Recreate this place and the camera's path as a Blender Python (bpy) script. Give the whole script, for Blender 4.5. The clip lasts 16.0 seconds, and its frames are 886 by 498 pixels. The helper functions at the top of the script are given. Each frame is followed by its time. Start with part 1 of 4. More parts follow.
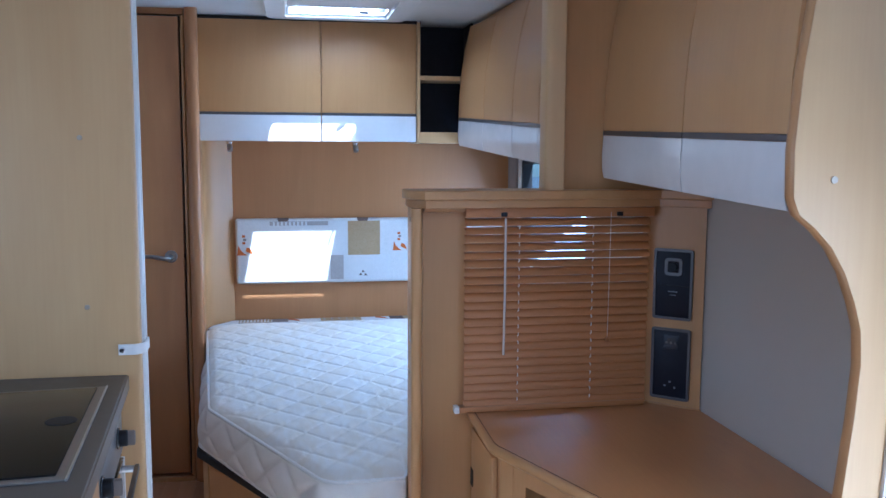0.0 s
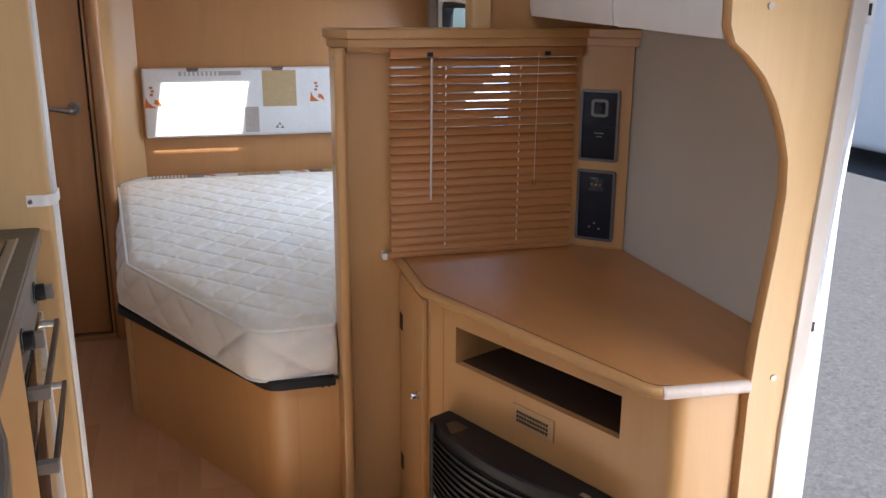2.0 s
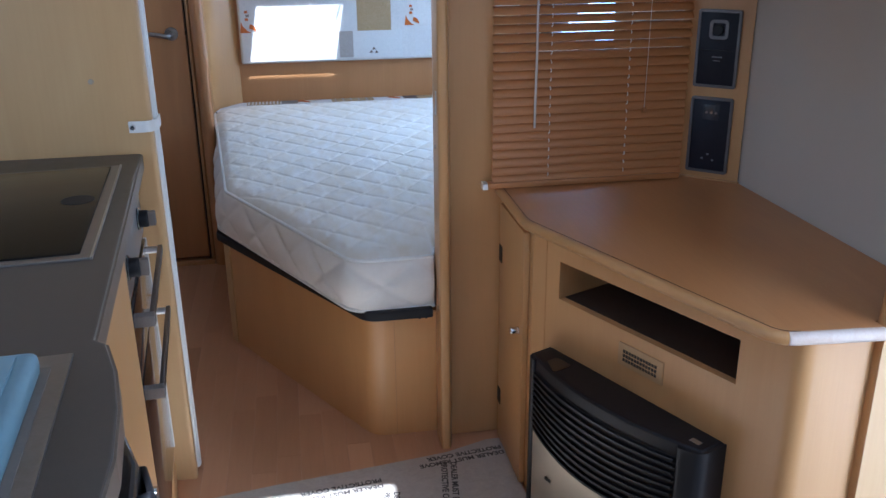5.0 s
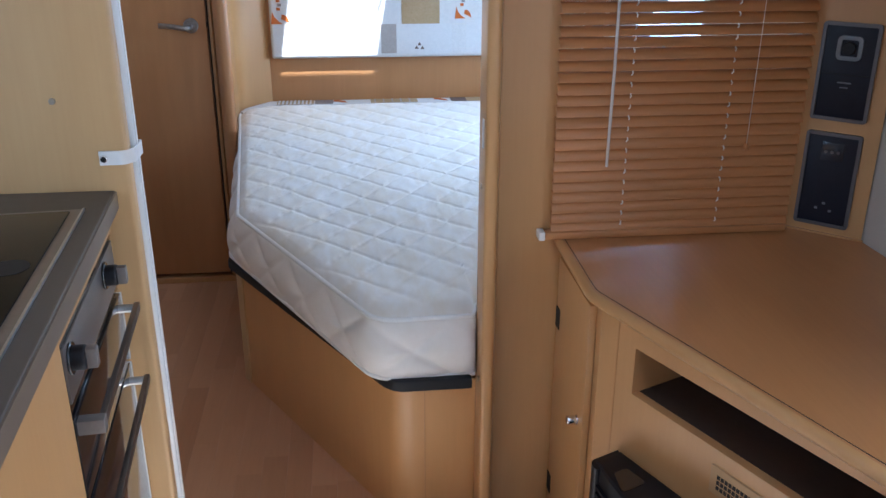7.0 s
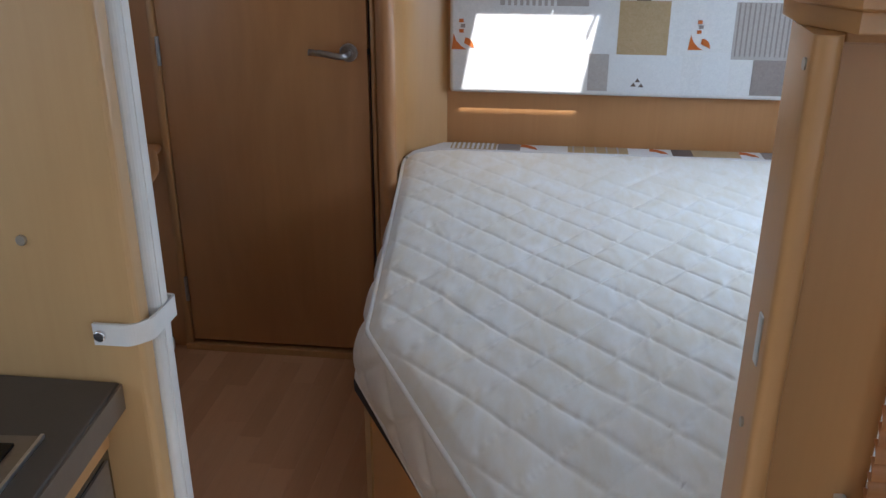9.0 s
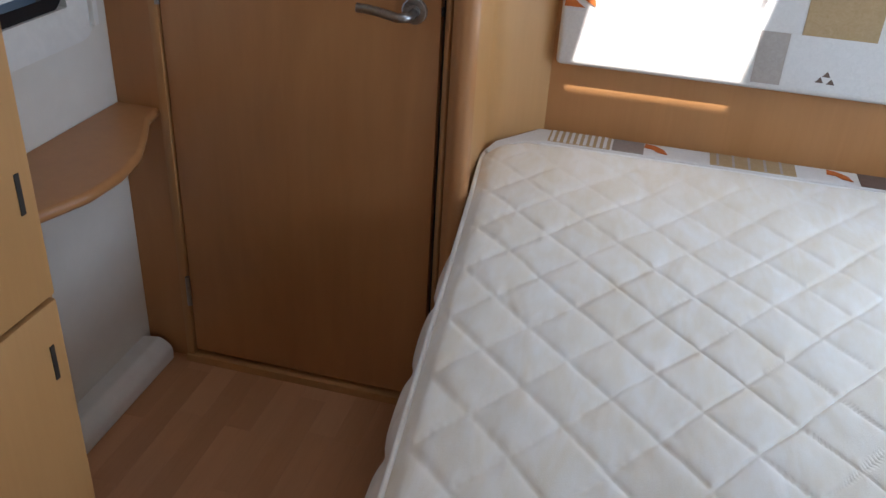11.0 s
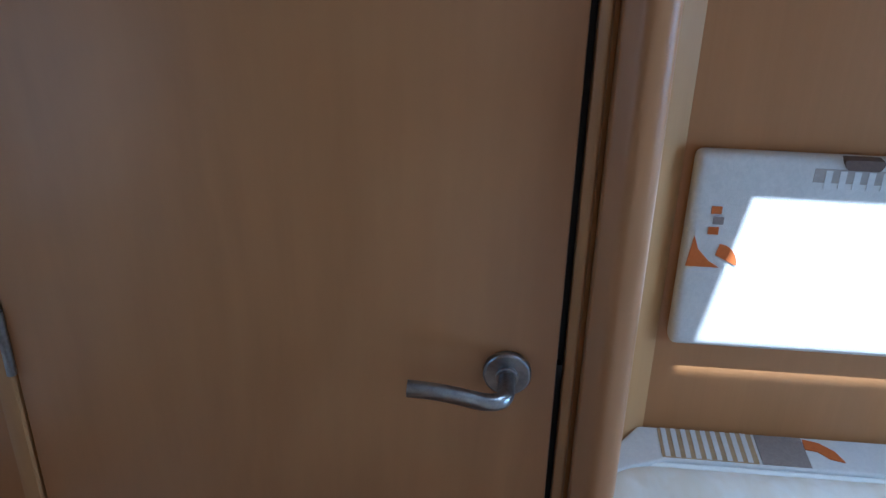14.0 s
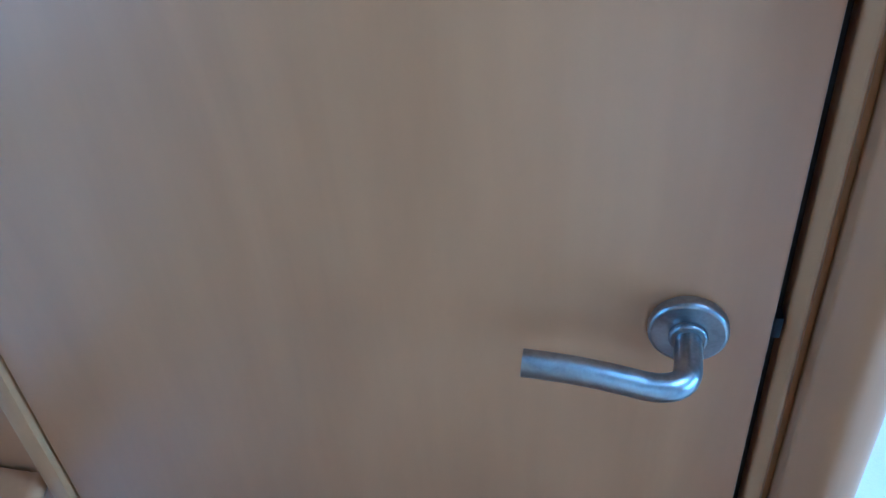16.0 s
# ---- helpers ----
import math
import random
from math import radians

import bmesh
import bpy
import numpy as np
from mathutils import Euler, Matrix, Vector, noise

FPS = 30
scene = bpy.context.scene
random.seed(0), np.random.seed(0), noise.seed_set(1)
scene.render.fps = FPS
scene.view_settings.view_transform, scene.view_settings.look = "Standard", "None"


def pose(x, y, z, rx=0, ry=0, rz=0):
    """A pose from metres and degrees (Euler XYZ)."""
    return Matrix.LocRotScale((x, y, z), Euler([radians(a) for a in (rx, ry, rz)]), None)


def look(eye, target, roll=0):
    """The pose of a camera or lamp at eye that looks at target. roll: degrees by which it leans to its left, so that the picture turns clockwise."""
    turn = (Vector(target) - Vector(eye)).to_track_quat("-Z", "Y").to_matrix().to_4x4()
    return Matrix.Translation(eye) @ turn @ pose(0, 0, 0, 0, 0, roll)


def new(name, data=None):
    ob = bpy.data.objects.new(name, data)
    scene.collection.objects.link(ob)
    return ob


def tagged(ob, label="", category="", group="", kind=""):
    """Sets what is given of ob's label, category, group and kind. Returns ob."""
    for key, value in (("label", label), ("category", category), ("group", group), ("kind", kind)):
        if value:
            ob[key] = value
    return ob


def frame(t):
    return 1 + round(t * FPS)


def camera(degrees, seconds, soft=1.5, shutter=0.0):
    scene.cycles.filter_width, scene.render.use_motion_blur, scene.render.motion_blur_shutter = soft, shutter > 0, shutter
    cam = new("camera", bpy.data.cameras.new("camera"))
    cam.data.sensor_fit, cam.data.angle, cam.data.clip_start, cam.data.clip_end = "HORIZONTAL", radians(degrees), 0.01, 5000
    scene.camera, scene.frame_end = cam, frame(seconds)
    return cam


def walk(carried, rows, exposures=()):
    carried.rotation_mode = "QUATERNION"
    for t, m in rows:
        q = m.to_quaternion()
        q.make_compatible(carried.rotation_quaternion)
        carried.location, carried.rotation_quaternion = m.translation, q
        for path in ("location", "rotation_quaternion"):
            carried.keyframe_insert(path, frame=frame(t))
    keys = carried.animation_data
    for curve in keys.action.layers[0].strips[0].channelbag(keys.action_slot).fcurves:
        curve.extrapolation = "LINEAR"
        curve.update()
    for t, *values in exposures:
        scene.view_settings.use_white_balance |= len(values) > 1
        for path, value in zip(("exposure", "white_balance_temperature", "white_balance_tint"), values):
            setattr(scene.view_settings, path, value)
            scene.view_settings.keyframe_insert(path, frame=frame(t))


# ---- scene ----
cam = camera(54.0, 16.0)
PATH = [
    (0, (0.26, -0.038, 1.451), (0.606, 1.919, 1.224), 0.3),
    (0.5, (0.248, -0.035, 1.445), (0.721, 1.893, 1.201), 0.4),
    (1, (0.243, -0.02, 1.43), (0.744, 1.89, 1.109), -0.1),
    (1.5, (0.253, -0.011, 1.413), (0.762, 1.876, 0.985), 0.1),
    (2, (0.238, 0.0, 1.404), (0.76, 1.853, 0.863), 0.3),
    (2.5, (0.237, 0.012, 1.379), (0.734, 1.825, 0.695), 0.8),
    (3, (0.24, 0.023, 1.354), (0.673, 1.788, 0.519), 0.0),
    (3.5, (0.24, 0.026, 1.348), (0.65, 1.772, 0.463), 0.0),
    (4, (0.216, 0.016, 1.367), (0.596, 1.827, 0.609), -0.5),
    (4.5, (0.207, 0.031, 1.381), (0.555, 1.875, 0.688), -0.9),
    (7, (0.302, 0.533, 1.401), (0.508, 2.38, 0.661), 0.1),
    (7.5, (0.248, 0.695, 1.393), (0.437, 2.543, 0.653), -2.0),
    (8, (0.255, 0.912, 1.396), (0.406, 2.754, 0.633), -1.1),
    (8.5, (0.325, 1.147, 1.417), (0.281, 3.02, 0.718), 0.8),
    (9, (0.335, 1.338, 1.418), (0.107, 3.173, 0.657), 0.1),
    (11.3, (0.174, 2.229, 1.445), (-0.22, 3.92, 0.451), 3.5),
    (11.5, (0.133, 2.288, 1.456), (-0.2, 4.011, 0.498), 4.1),
    (12, (0.072, 2.405, 1.497), (-0.135, 4.179, 0.597), 5.4),
    (12.5, (0.041, 2.551, 1.495), (-0.176, 4.341, 0.63), 3.3),
    (13, (-0.034, 2.729, 1.519), (-0.446, 4.469, 0.623), 0.2),
    (13.5, (-0.151, 2.889, 1.507), (-0.45, 4.641, 0.589), 1.3),
    (14, (-0.247, 2.999, 1.532), (-0.396, 4.781, 0.635), 1.3),
    (14.5, (-0.277, 3.064, 1.507), (-0.353, 4.836, 0.583), 1.6),
    (15, (-0.299, 3.198, 1.483), (-0.676, 4.865, 0.445), -2.9),
    (15.5, (-0.309, 3.284, 1.451), (-0.808, 4.842, 0.301), -4.9),
    (16, (-0.287, 3.355, 1.401), (-0.686, 4.862, 0.147), -5.2),
]
walk(cam, [(t, look(eye, target, roll)) for t, eye, target, roll in PATH], [
    (0.0, 2.2, 4400, 9), (0.5, 2.15, 4650, 10), (1.0, 2.1, 5150, 11), (2.0, 2.15, 5950, 14), (3.0, 2.2, 6100, 9), (3.5, 2.2, 6950, 13), (4.0, 2.0, 4950, 9), (4.5, 1.95, 4800, 9), (7.0, 2.3, 5000, 9), (8.0, 2.15, 5250, 9), (8.5, 1.78, 5400, 10), (9.0, 1.7, 5600, 10),
    (11.5, 1.95, 6000, 12), (12.0, 1.62, 5800, 12), (12.5, 1.45, 5700, 11), (13.0, 1.35, 5250, 11), (13.5, 1.7, 4950, 11), (14.0, 1.8, 4450, 3), (14.5, 1.97, 4200, -1), (15.0, 2.55, 3600, -6), (15.5, 2.85, 3400, -8), (16.0, 3.15, 3350, -7)])

# ---- world and lights ----
SUN = Vector((-0.35, 1.0, -1.9)).normalized()
world = bpy.data.worlds.new("world")
scene.world = world
world.use_nodes = True
wn = world.node_tree.nodes
sky = wn.new("ShaderNodeTexSky")
sky.sky_type = "NISHITA"
sky.sun_disc = False
sky.sun_elevation = math.asin(-SUN.z)
sky.sun_rotation = radians(158)
world.node_tree.links.new(sky.outputs[0], wn["Background"].inputs[0])
wn["Background"].inputs[1].default_value = 0.05


def lamp(name, kind, energy, m, color=(1, 1, 1), size=(1, 1)):
    d = bpy.data.lights.new(name, kind)
    d.energy, d.color = energy, color
    if kind == "SUN":
        d.angle = radians(0.6)
    else:
        d.shape, d.size, d.size_y = "RECTANGLE", size[0], size[1]
    ob = new(name, d)
    ob.matrix_world = m
    return ob


lamp("sun", "SUN", 5.0, look((0, 0, 6), Vector((0, 0, 6)) + SUN), (1.0, 0.94, 0.85))
lamp("front_window_light", "AREA", 0.8, look((0.2, -2.22, 1.25), (0.2, 0, 1.1)), (0.93, 0.96, 1.0), (1.7, 0.65))
lamp("roof_window_light", "AREA", 1.0, look((0.52, 0.6, 2.065), (0.52, 0.6, 0)), (0.86, 0.93, 1.0), (0.52, 0.66))
lamp("bed_roof_light", "AREA", 1.0, look((0.46, 3.59, 2.075), (0.46, 3.59, 0)), (0.86, 0.93, 1.0), (0.38, 0.2))
lamp("doorway_light", "AREA", 2.7, look((1.41, 0.80, 0.75), (0, 0.95, 0.45)), (0.98, 0.97, 0.94), (0.45, 1.3))
lamp("bed_window_light", "AREA", 2.4, look((1.37, 3.48, 1.15), (0, 3.3, 0.7)), (0.74, 0.86, 1.0), (0.85, 0.42))
# added fill on the kitchen side, brightens the right wall and sideboard
lamp("kitchen_fill_light", "AREA", 0.7, look((-0.97, 1.3, 1.32), (1.2, 1.5, 0.9)), (0.90, 0.95, 1.0), (0.75, 0.42))
lamp("dressing_window_light", "AREA", 0.09, look((-0.97, 3.35, 1.2), (0, 3.35, 1.0)), (0.85, 0.93, 1.0), (0.5, 0.4))

# ---- building helpers ----
ORIGIN = {}


def thing(name, at, label, category, group="", kind=""):
    ob = new(name)
    ob.location = at
    ob.empty_display_size = 0.1
    ORIGIN[ob.name] = Vector(at)
    return tagged(ob, label, category, group, kind)


def part(name, bm, material, parent, label=""):
    base = ORIGIN[parent.name]
    bmesh.ops.translate(bm, verts=bm.verts, vec=-base)
    me = bpy.data.meshes.new(name)
    bm.to_mesh(me)
    bm.free()
    me.materials.append(material)
    ob = new(name, me)
    ob.parent = parent
    ORIGIN[ob.name] = base
    return tagged(ob, label)


def solid(name, bm, material, label="", category="", kind="structure", group=""):
    me = bpy.data.meshes.new(name)
    bm.to_mesh(me)
    bm.free()
    me.materials.append(material)
    ob = new(name, me)
    ORIGIN[ob.name] = Vector((0, 0, 0))
    return tagged(ob, label, category, group, kind)


def smooth(bm, angle=40):
    for f in bm.faces:
        f.smooth = len(f.verts) <= 4
    for e in bm.edges:
        if len(e.link_faces) == 2 and e.calc_face_angle(0) > radians(angle):
            e.smooth = False
    return bm


def box(x0, x1, y0, y1, z0, z1, bevel=0.0, bm=None, segments=2):
    own = bmesh.new()
    bmesh.ops.create_cube(own, size=1, matrix=Matrix.Translation(((x0 + x1) / 2, (y0 + y1) / 2, (z0 + z1) / 2)) @ Matrix.Diagonal((abs(x1 - x0), abs(y1 - y0), abs(z1 - z0), 1)))
    if bevel:
        bmesh.ops.bevel(own, geom=own.edges[:], offset=bevel, segments=segments, affect="EDGES", profile=0.6)
        smooth(own)
    return own if bm is None else merge(bm, own)


def merge(bm, other):
    me = bpy.data.meshes.new("tmp")
    other.to_mesh(me)
    other.free()
    bm.from_mesh(me)
    bpy.data.meshes.remove(me)
    return bm


def prism(points, z0, z1, bevel=0.0, axis="z", segments=3, caps=True):
    """Extrudes a plan polygon; axis y takes (x, z) points, axis x takes (y, z) points."""
    bm = bmesh.new()

    def place(p, h):
        return {"z": (p[0], p[1], h), "y": (p[0], h, p[1]), "x": (h, p[0], p[1])}[axis]

    low = [bm.verts.new(place(p, z0)) for p in points]
    high = [bm.verts.new(place(p, z1)) for p in points]
    bm.faces.new(low)
    bm.faces.new(high)
    for i in range(len(points)):
        j = (i + 1) % len(points)
        bm.faces.new((low[i], low[j], high[j], high[i]))
    bmesh.ops.recalc_face_normals(bm, faces=bm.faces)
    if bevel:
        edges = [e for e in bm.edges if (e.verts[0] in low) == (e.verts[1] in low)]
        bmesh.ops.bevel(bm, geom=edges, offset=bevel, segments=segments, affect="EDGES", profile=0.6)
        smooth(bm, 35)
    return bm


def rounded(points, radii, steps=8):
    """Rounds the corners of a polygon."""
    out, n = [], len(points)
    for i, p in enumerate(points):
        r = radii[i] if isinstance(radii, (list, tuple)) else radii
        p = Vector(p)
        if r <= 0:
            out.append(tuple(p))
            continue
        a, b = (Vector(points[i - 1]) - p), (Vector(points[(i + 1) % n]) - p)
        half = a.angle(b) / 2
        d = min(r / math.tan(half), a.length * 0.49, b.length * 0.49)
        q0, q1 = p + a.normalized() * d, p + b.normalized() * d
        for k in range(steps + 1):
            t = k / steps
            out.append(tuple(q0 * (1 - t) ** 2 + p * 2 * t * (1 - t) + q1 * t * t))
    return out


def tube(points, radius, sides=12, closed=False, bm=None):
    bm = bm or bmesh.new()
    pts = [Vector(p) for p in points]
    rings, n = [], len(pts)
    side = None
    for i, p in enumerate(pts):
        if closed:
            d = pts[(i + 1) % n] - pts[i - 1]
        else:
            d = pts[min(i + 1, n - 1)] - pts[max(i - 1, 0)]
        d.normalize()
        if side is None:
            side = d.cross(Vector((0, 0, 1)) if abs(d.z) < 0.95 else Vector((1, 0, 0)))
        side = (side - d * side.dot(d)).normalized()
        top = side.cross(d)
        r = radius[i] if isinstance(radius, (list, tuple)) else radius
        rings.append([bm.verts.new(p + (side * math.cos(a) + top * math.sin(a)) * r) for a in [2 * math.pi * k / sides for k in range(sides)]])
    for i in range(n if closed else n - 1):
        a, b = rings[i], rings[(i + 1) % n]
        for k in range(sides):
            bm.faces.new((a[k], a[(k + 1) % sides], b[(k + 1) % sides], b[k]))
    if not closed:
        bm.faces.new(rings[0][::-1])
        bm.faces.new(rings[-1])
    bmesh.ops.recalc_face_normals(bm, faces=bm.faces)
    return smooth(bm, 50)


def disc(centre, axis, radius, depth, sides=24, bevel=0.0):
    bm = bmesh.new()
    m = Matrix.Translation(centre) @ Vector(axis).to_track_quat("Z", "Y").to_matrix().to_4x4()
    bmesh.ops.create_cone(bm, cap_ends=True, segments=sides, radius1=radius, radius2=radius, depth=depth, matrix=m)
    if bevel:
        edges = [e for e in bm.edges if any(len(f.verts) > 4 for f in e.link_faces)]
        bmesh.ops.bevel(bm, geom=edges, offset=bevel, segments=3, affect="EDGES", profile=0.5)
    return smooth(bm, 45)


def turned(bm, origin, degrees):
    """Turns what was built along x about the vertical through origin."""
    bmesh.ops.rotate(bm, verts=bm.verts, cent=origin, matrix=Matrix.Rotation(radians(degrees), 3, "Z"))
    return bm


def local(bm, origin, xdir, ydir=None):
    """Takes a piece built with x along a face, -y out of it and z up, to its place in plan."""
    ang = math.atan2(xdir[1], xdir[0])
    bmesh.ops.transform(bm, verts=bm.verts, matrix=Matrix.Translation(origin) @ Matrix.Rotation(ang, 4, "Z"))
    return bm


def frame_ring(x0, x1, z0, z1, w, y0, y1, r=0.0, bevel=0.003):
    """A picture-frame ring in the xz plane, between y0 and y1."""
    outer = rounded([(x0, z0), (x1, z0), (x1, z1), (x0, z1)], r, 6)
    inner = rounded([(x0 + w, z0 + w), (x1 - w, z0 + w), (x1 - w, z1 - w), (x0 + w, z1 - w)], max(r - w, 0.0) if r else 0.0, 6)
    if len(inner) != len(outer):
        inner = rounded([(x0 + w, z0 + w), (x1 - w, z0 + w), (x1 - w, z1 - w), (x0 + w, z1 - w)], 0.002, 6)
    bm = bmesh.new()
    rows = [[bm.verts.new((p[0], y, p[1])) for p in loop] for loop, y in ((outer, y0), (inner, y0), (inner, y1), (outer, y1))]
    n = len(outer)
    for a, b in ((0, 1), (1, 2), (2, 3), (3, 0)):
        for i in range(n):
            j = (i + 1) % n
            bm.faces.new((rows[a][i], rows[a][j], rows[b][j], rows[b][i]))
    bmesh.ops.recalc_face_normals(bm, faces=bm.faces)
    return smooth(bm, 30)


def lettering(words, size, m, material, parent, name="lettering", depth=0.0003):
    cu = bpy.data.curves.new("tmp", "FONT")
    cu.body, cu.size, cu.align_x, cu.align_y = words, size, "LEFT", "CENTER"
    cu.extrude = depth
    cu.offset = 0.0006
    ob = bpy.data.objects.new("tmp", cu)
    me = bpy.data.meshes.new_from_object(ob)
    bm = bmesh.new()
    bm.from_mesh(me)
    bpy.data.objects.remove(ob)
    bmesh.ops.transform(bm, verts=bm.verts, matrix=m)
    return part(name, bm, material, parent)


# ---- materials ----
def material(name, color, rough=0.5, metal=0.0, second=None, scale=(6, 6, 6), amount=0.5, bump=0.0, bump_scale=200, coat=0.0, fine=None, piece=0.0, emit=None, strength=0.0, spec=0.5):
    """Base colour mixed with a second one by noise at two scales, with fine relief."""
    m = bpy.data.materials.new(name)
    m.use_nodes = True
    nt = m.node_tree
    b = nt.nodes["Principled BSDF"]
    b.inputs["Roughness"].default_value, b.inputs["Metallic"].default_value = rough, metal
    b.inputs["Coat Weight"].default_value = coat
    b.inputs["Coat Roughness"].default_value = 0.15
    b.inputs["Specular IOR Level"].default_value = spec
    b.inputs["Base Color"].default_value = (*color, 1)
    co = nt.nodes.new("ShaderNodeTexCoord")

    def grain(sc, detail=4.0, distortion=0.0):
        mp = nt.nodes.new("ShaderNodeMapping")
        mp.inputs["Scale"].default_value = sc
        nz = nt.nodes.new("ShaderNodeTexNoise")
        nz.inputs["Scale"].default_value = 1.0
        nz.inputs["Detail"].default_value = detail
        nz.inputs["Distortion"].default_value = distortion
        nt.links.new(co.outputs["Object"], mp.inputs["Vector"])
        nt.links.new(mp.outputs[0], nz.inputs["Vector"])
        return nz

    if second:
        a = grain(scale, 5.0, 1.3)
        f = grain(fine or tuple(7 * s for s in scale), 3.0)
        mixer = nt.nodes.new("ShaderNodeMath")
        mixer.operation = "MULTIPLY_ADD"
        nt.links.new(a.outputs["Fac"], mixer.inputs[0])
        mixer.inputs[1].default_value = 0.72
        half = nt.nodes.new("ShaderNodeMath")
        half.operation = "MULTIPLY"
        half.inputs[1].default_value = 0.28
        nt.links.new(f.outputs["Fac"], half.inputs[0])
        nt.links.new(half.outputs[0], mixer.inputs[2])
        last = mixer
        if piece:
            info = nt.nodes.new("ShaderNodeObjectInfo")
            shift = nt.nodes.new("ShaderNodeMath")
            shift.operation = "MULTIPLY_ADD"
            shift.inputs[1].default_value = piece
            nt.links.new(info.outputs["Random"], shift.inputs[0])
            nt.links.new(mixer.outputs[0], shift.inputs[2])
            last = shift
        ramp = nt.nodes.new("ShaderNodeValToRGB")
        ramp.color_ramp.elements[0].position = 0.5 - 0.25 * amount
        ramp.color_ramp.elements[1].position = 0.5 + 0.25 * amount + piece
        ramp.color_ramp.elements[0].color = (*second, 1)
        ramp.color_ramp.elements[1].color = (*color, 1)
        nt.links.new(last.outputs[0], ramp.inputs[0])
        nt.links.new(ramp.outputs[0], b.inputs["Base Color"])
        rr = nt.nodes.new("ShaderNodeMapRange")
        rr.inputs["To Min"].default_value, rr.inputs["To Max"].default_value = rough * 0.85, min(1, rough * 1.2)
        nt.links.new(a.outputs["Fac"], rr.inputs["Value"])
        nt.links.new(rr.outputs[0], b.inputs["Roughness"])
    if bump:
        nz = grain((bump_scale,) * 3 if not isinstance(bump_scale, tuple) else bump_scale, 3.0)
        bp = nt.nodes.new("ShaderNodeBump")
        bp.inputs["Strength"].default_value = bump
        bp.inputs["Distance"].default_value = 0.002
        nt.links.new(nz.outputs["Fac"], bp.inputs["Height"])
        nt.links.new(bp.outputs[0], b.inputs["Normal"])
    if emit:
        b.inputs["Emission Color"].default_value = (*emit, 1)
        b.inputs["Emission Strength"].default_value = strength
    return m


def glass_material(name, tint=(1, 1, 1), rough=0.0):
    m = bpy.data.materials.new(name)
    m.use_nodes = True
    b = m.node_tree.nodes["Principled BSDF"]
    b.inputs["Transmission Weight"].default_value = 1.0
    b.inputs["Roughness"].default_value = rough
    b.inputs["Base Color"].default_value = (*tint, 1)
    b.inputs["IOR"].default_value = 1.1
    return m


BEECH = material("beech_laminate", (0.53, 0.300, 0.118), 0.38, 0, (0.455, 0.245, 0.090), (7, 7, 1.3), 1.1, 0.05, (300, 300, 12), fine=(120, 120, 5))
BEECH_H = material("beech_laminate_level", (0.51, 0.28, 0.105), 0.38, 0, (0.43, 0.225, 0.08), (14, 1.2, 14), 0.9, 0.05, (300, 12, 300), fine=(160, 5, 160))
BASEWOOD = material("beech_ply_base", (0.60, 0.325, 0.118), 0.36, 0, (0.52, 0.27, 0.092), (6, 6, 1.2), 1.1, 0.05, (300, 300, 12), fine=(120, 120, 5))
PALEWOOD = material("pale_limed_cover", (0.58, 0.51, 0.44), 0.45, 0, (0.53, 0.46, 0.39), (12, 12, 2), 0.9, 0.04, 300)
MAPLE = material("pale_maple_laminate", (0.57, 0.372, 0.168), 0.42, 0, (0.49, 0.302, 0.126), (6, 6, 1.2), 1.1, 0.05, (260, 260, 10), fine=(140, 140, 5))
DOORWOOD = material("beech_door_laminate", (0.50, 0.243, 0.094), 0.36, 0, (0.37, 0.168, 0.061), (6, 6, 1.5), 1.1, 0.025, (300, 300, 12), fine=(45, 45, 4))
WALLWOOD = material("beech_wall_laminate", (0.44, 0.212, 0.076), 0.4, 0, (0.37, 0.172, 0.059), (6, 6, 1.2), 1.0, 0.05, (300, 300, 12), fine=(150, 150, 4))
TOPWOOD = material("reddish_worktop_laminate", (0.46, 0.215, 0.075), 0.3, 0, (0.36, 0.150, 0.048), (7, 1.6, 7), 1.0, 0.03, (240, 14, 240), fine=(130, 6, 130))
EDGE = material("beech_edging", (0.47, 0.25, 0.095), 0.35, 0, (0.41, 0.205, 0.075), (20, 20, 2), 0.8)
# pale colour paints the sheen of light on the worktop's rounded end
SHEEN_EDGE = material("pale_sheen_edging", (0.60, 0.52, 0.46), 0.35, 0, (0.5, 0.38, 0.30), (30, 30, 30), 0.8)
DARKLINE = material("dark_gap", (0.02, 0.016, 0.014), 0.7)
TRIM = material("grey_metal_trim", (0.13, 0.12, 0.12), 0.4, 0.6)
BAND = material("pearl_white_band", (0.72, 0.70, 0.68), 0.22, 0, (0.66, 0.64, 0.62), (5, 5, 5), 0.8, coat=0.3)
WHITEWALL = material("pale_grey_wallboard", (0.53, 0.485, 0.415), 0.32, 0, (0.505, 0.46, 0.393), (3, 3, 3), 1.4, 0.03, 400)
CREAM = material("cream_wallboard", (0.72, 0.69, 0.63), 0.45, 0, (0.66, 0.63, 0.57), (4, 4, 4), 0.8, 0.05, 300)
CEIL = material("white_ceiling_board", (0.74, 0.73, 0.70), 0.4, 0, (0.68, 0.67, 0.64), (3, 3, 3), 0.8, 0.04, 250)
WHITEPLASTIC = material("white_plastic", (0.78, 0.77, 0.74), 0.35, 0, (0.70, 0.69, 0.66), (12, 12, 12), 0.7)
PIPEWHITE = material("white_channel", (0.74, 0.74, 0.72), 0.3, 0, (0.64, 0.64, 0.62), (20, 20, 3), 0.7)
BLACK = material("black_plastic", (0.010, 0.010, 0.012), 0.42, 0, (0.007, 0.007, 0.009), (25, 25, 25), 0.8, 0.06, 500, spec=0.28)
GLOSSBLACK = material("gloss_black", (0.012, 0.012, 0.014), 0.08, 0, coat=0.5)
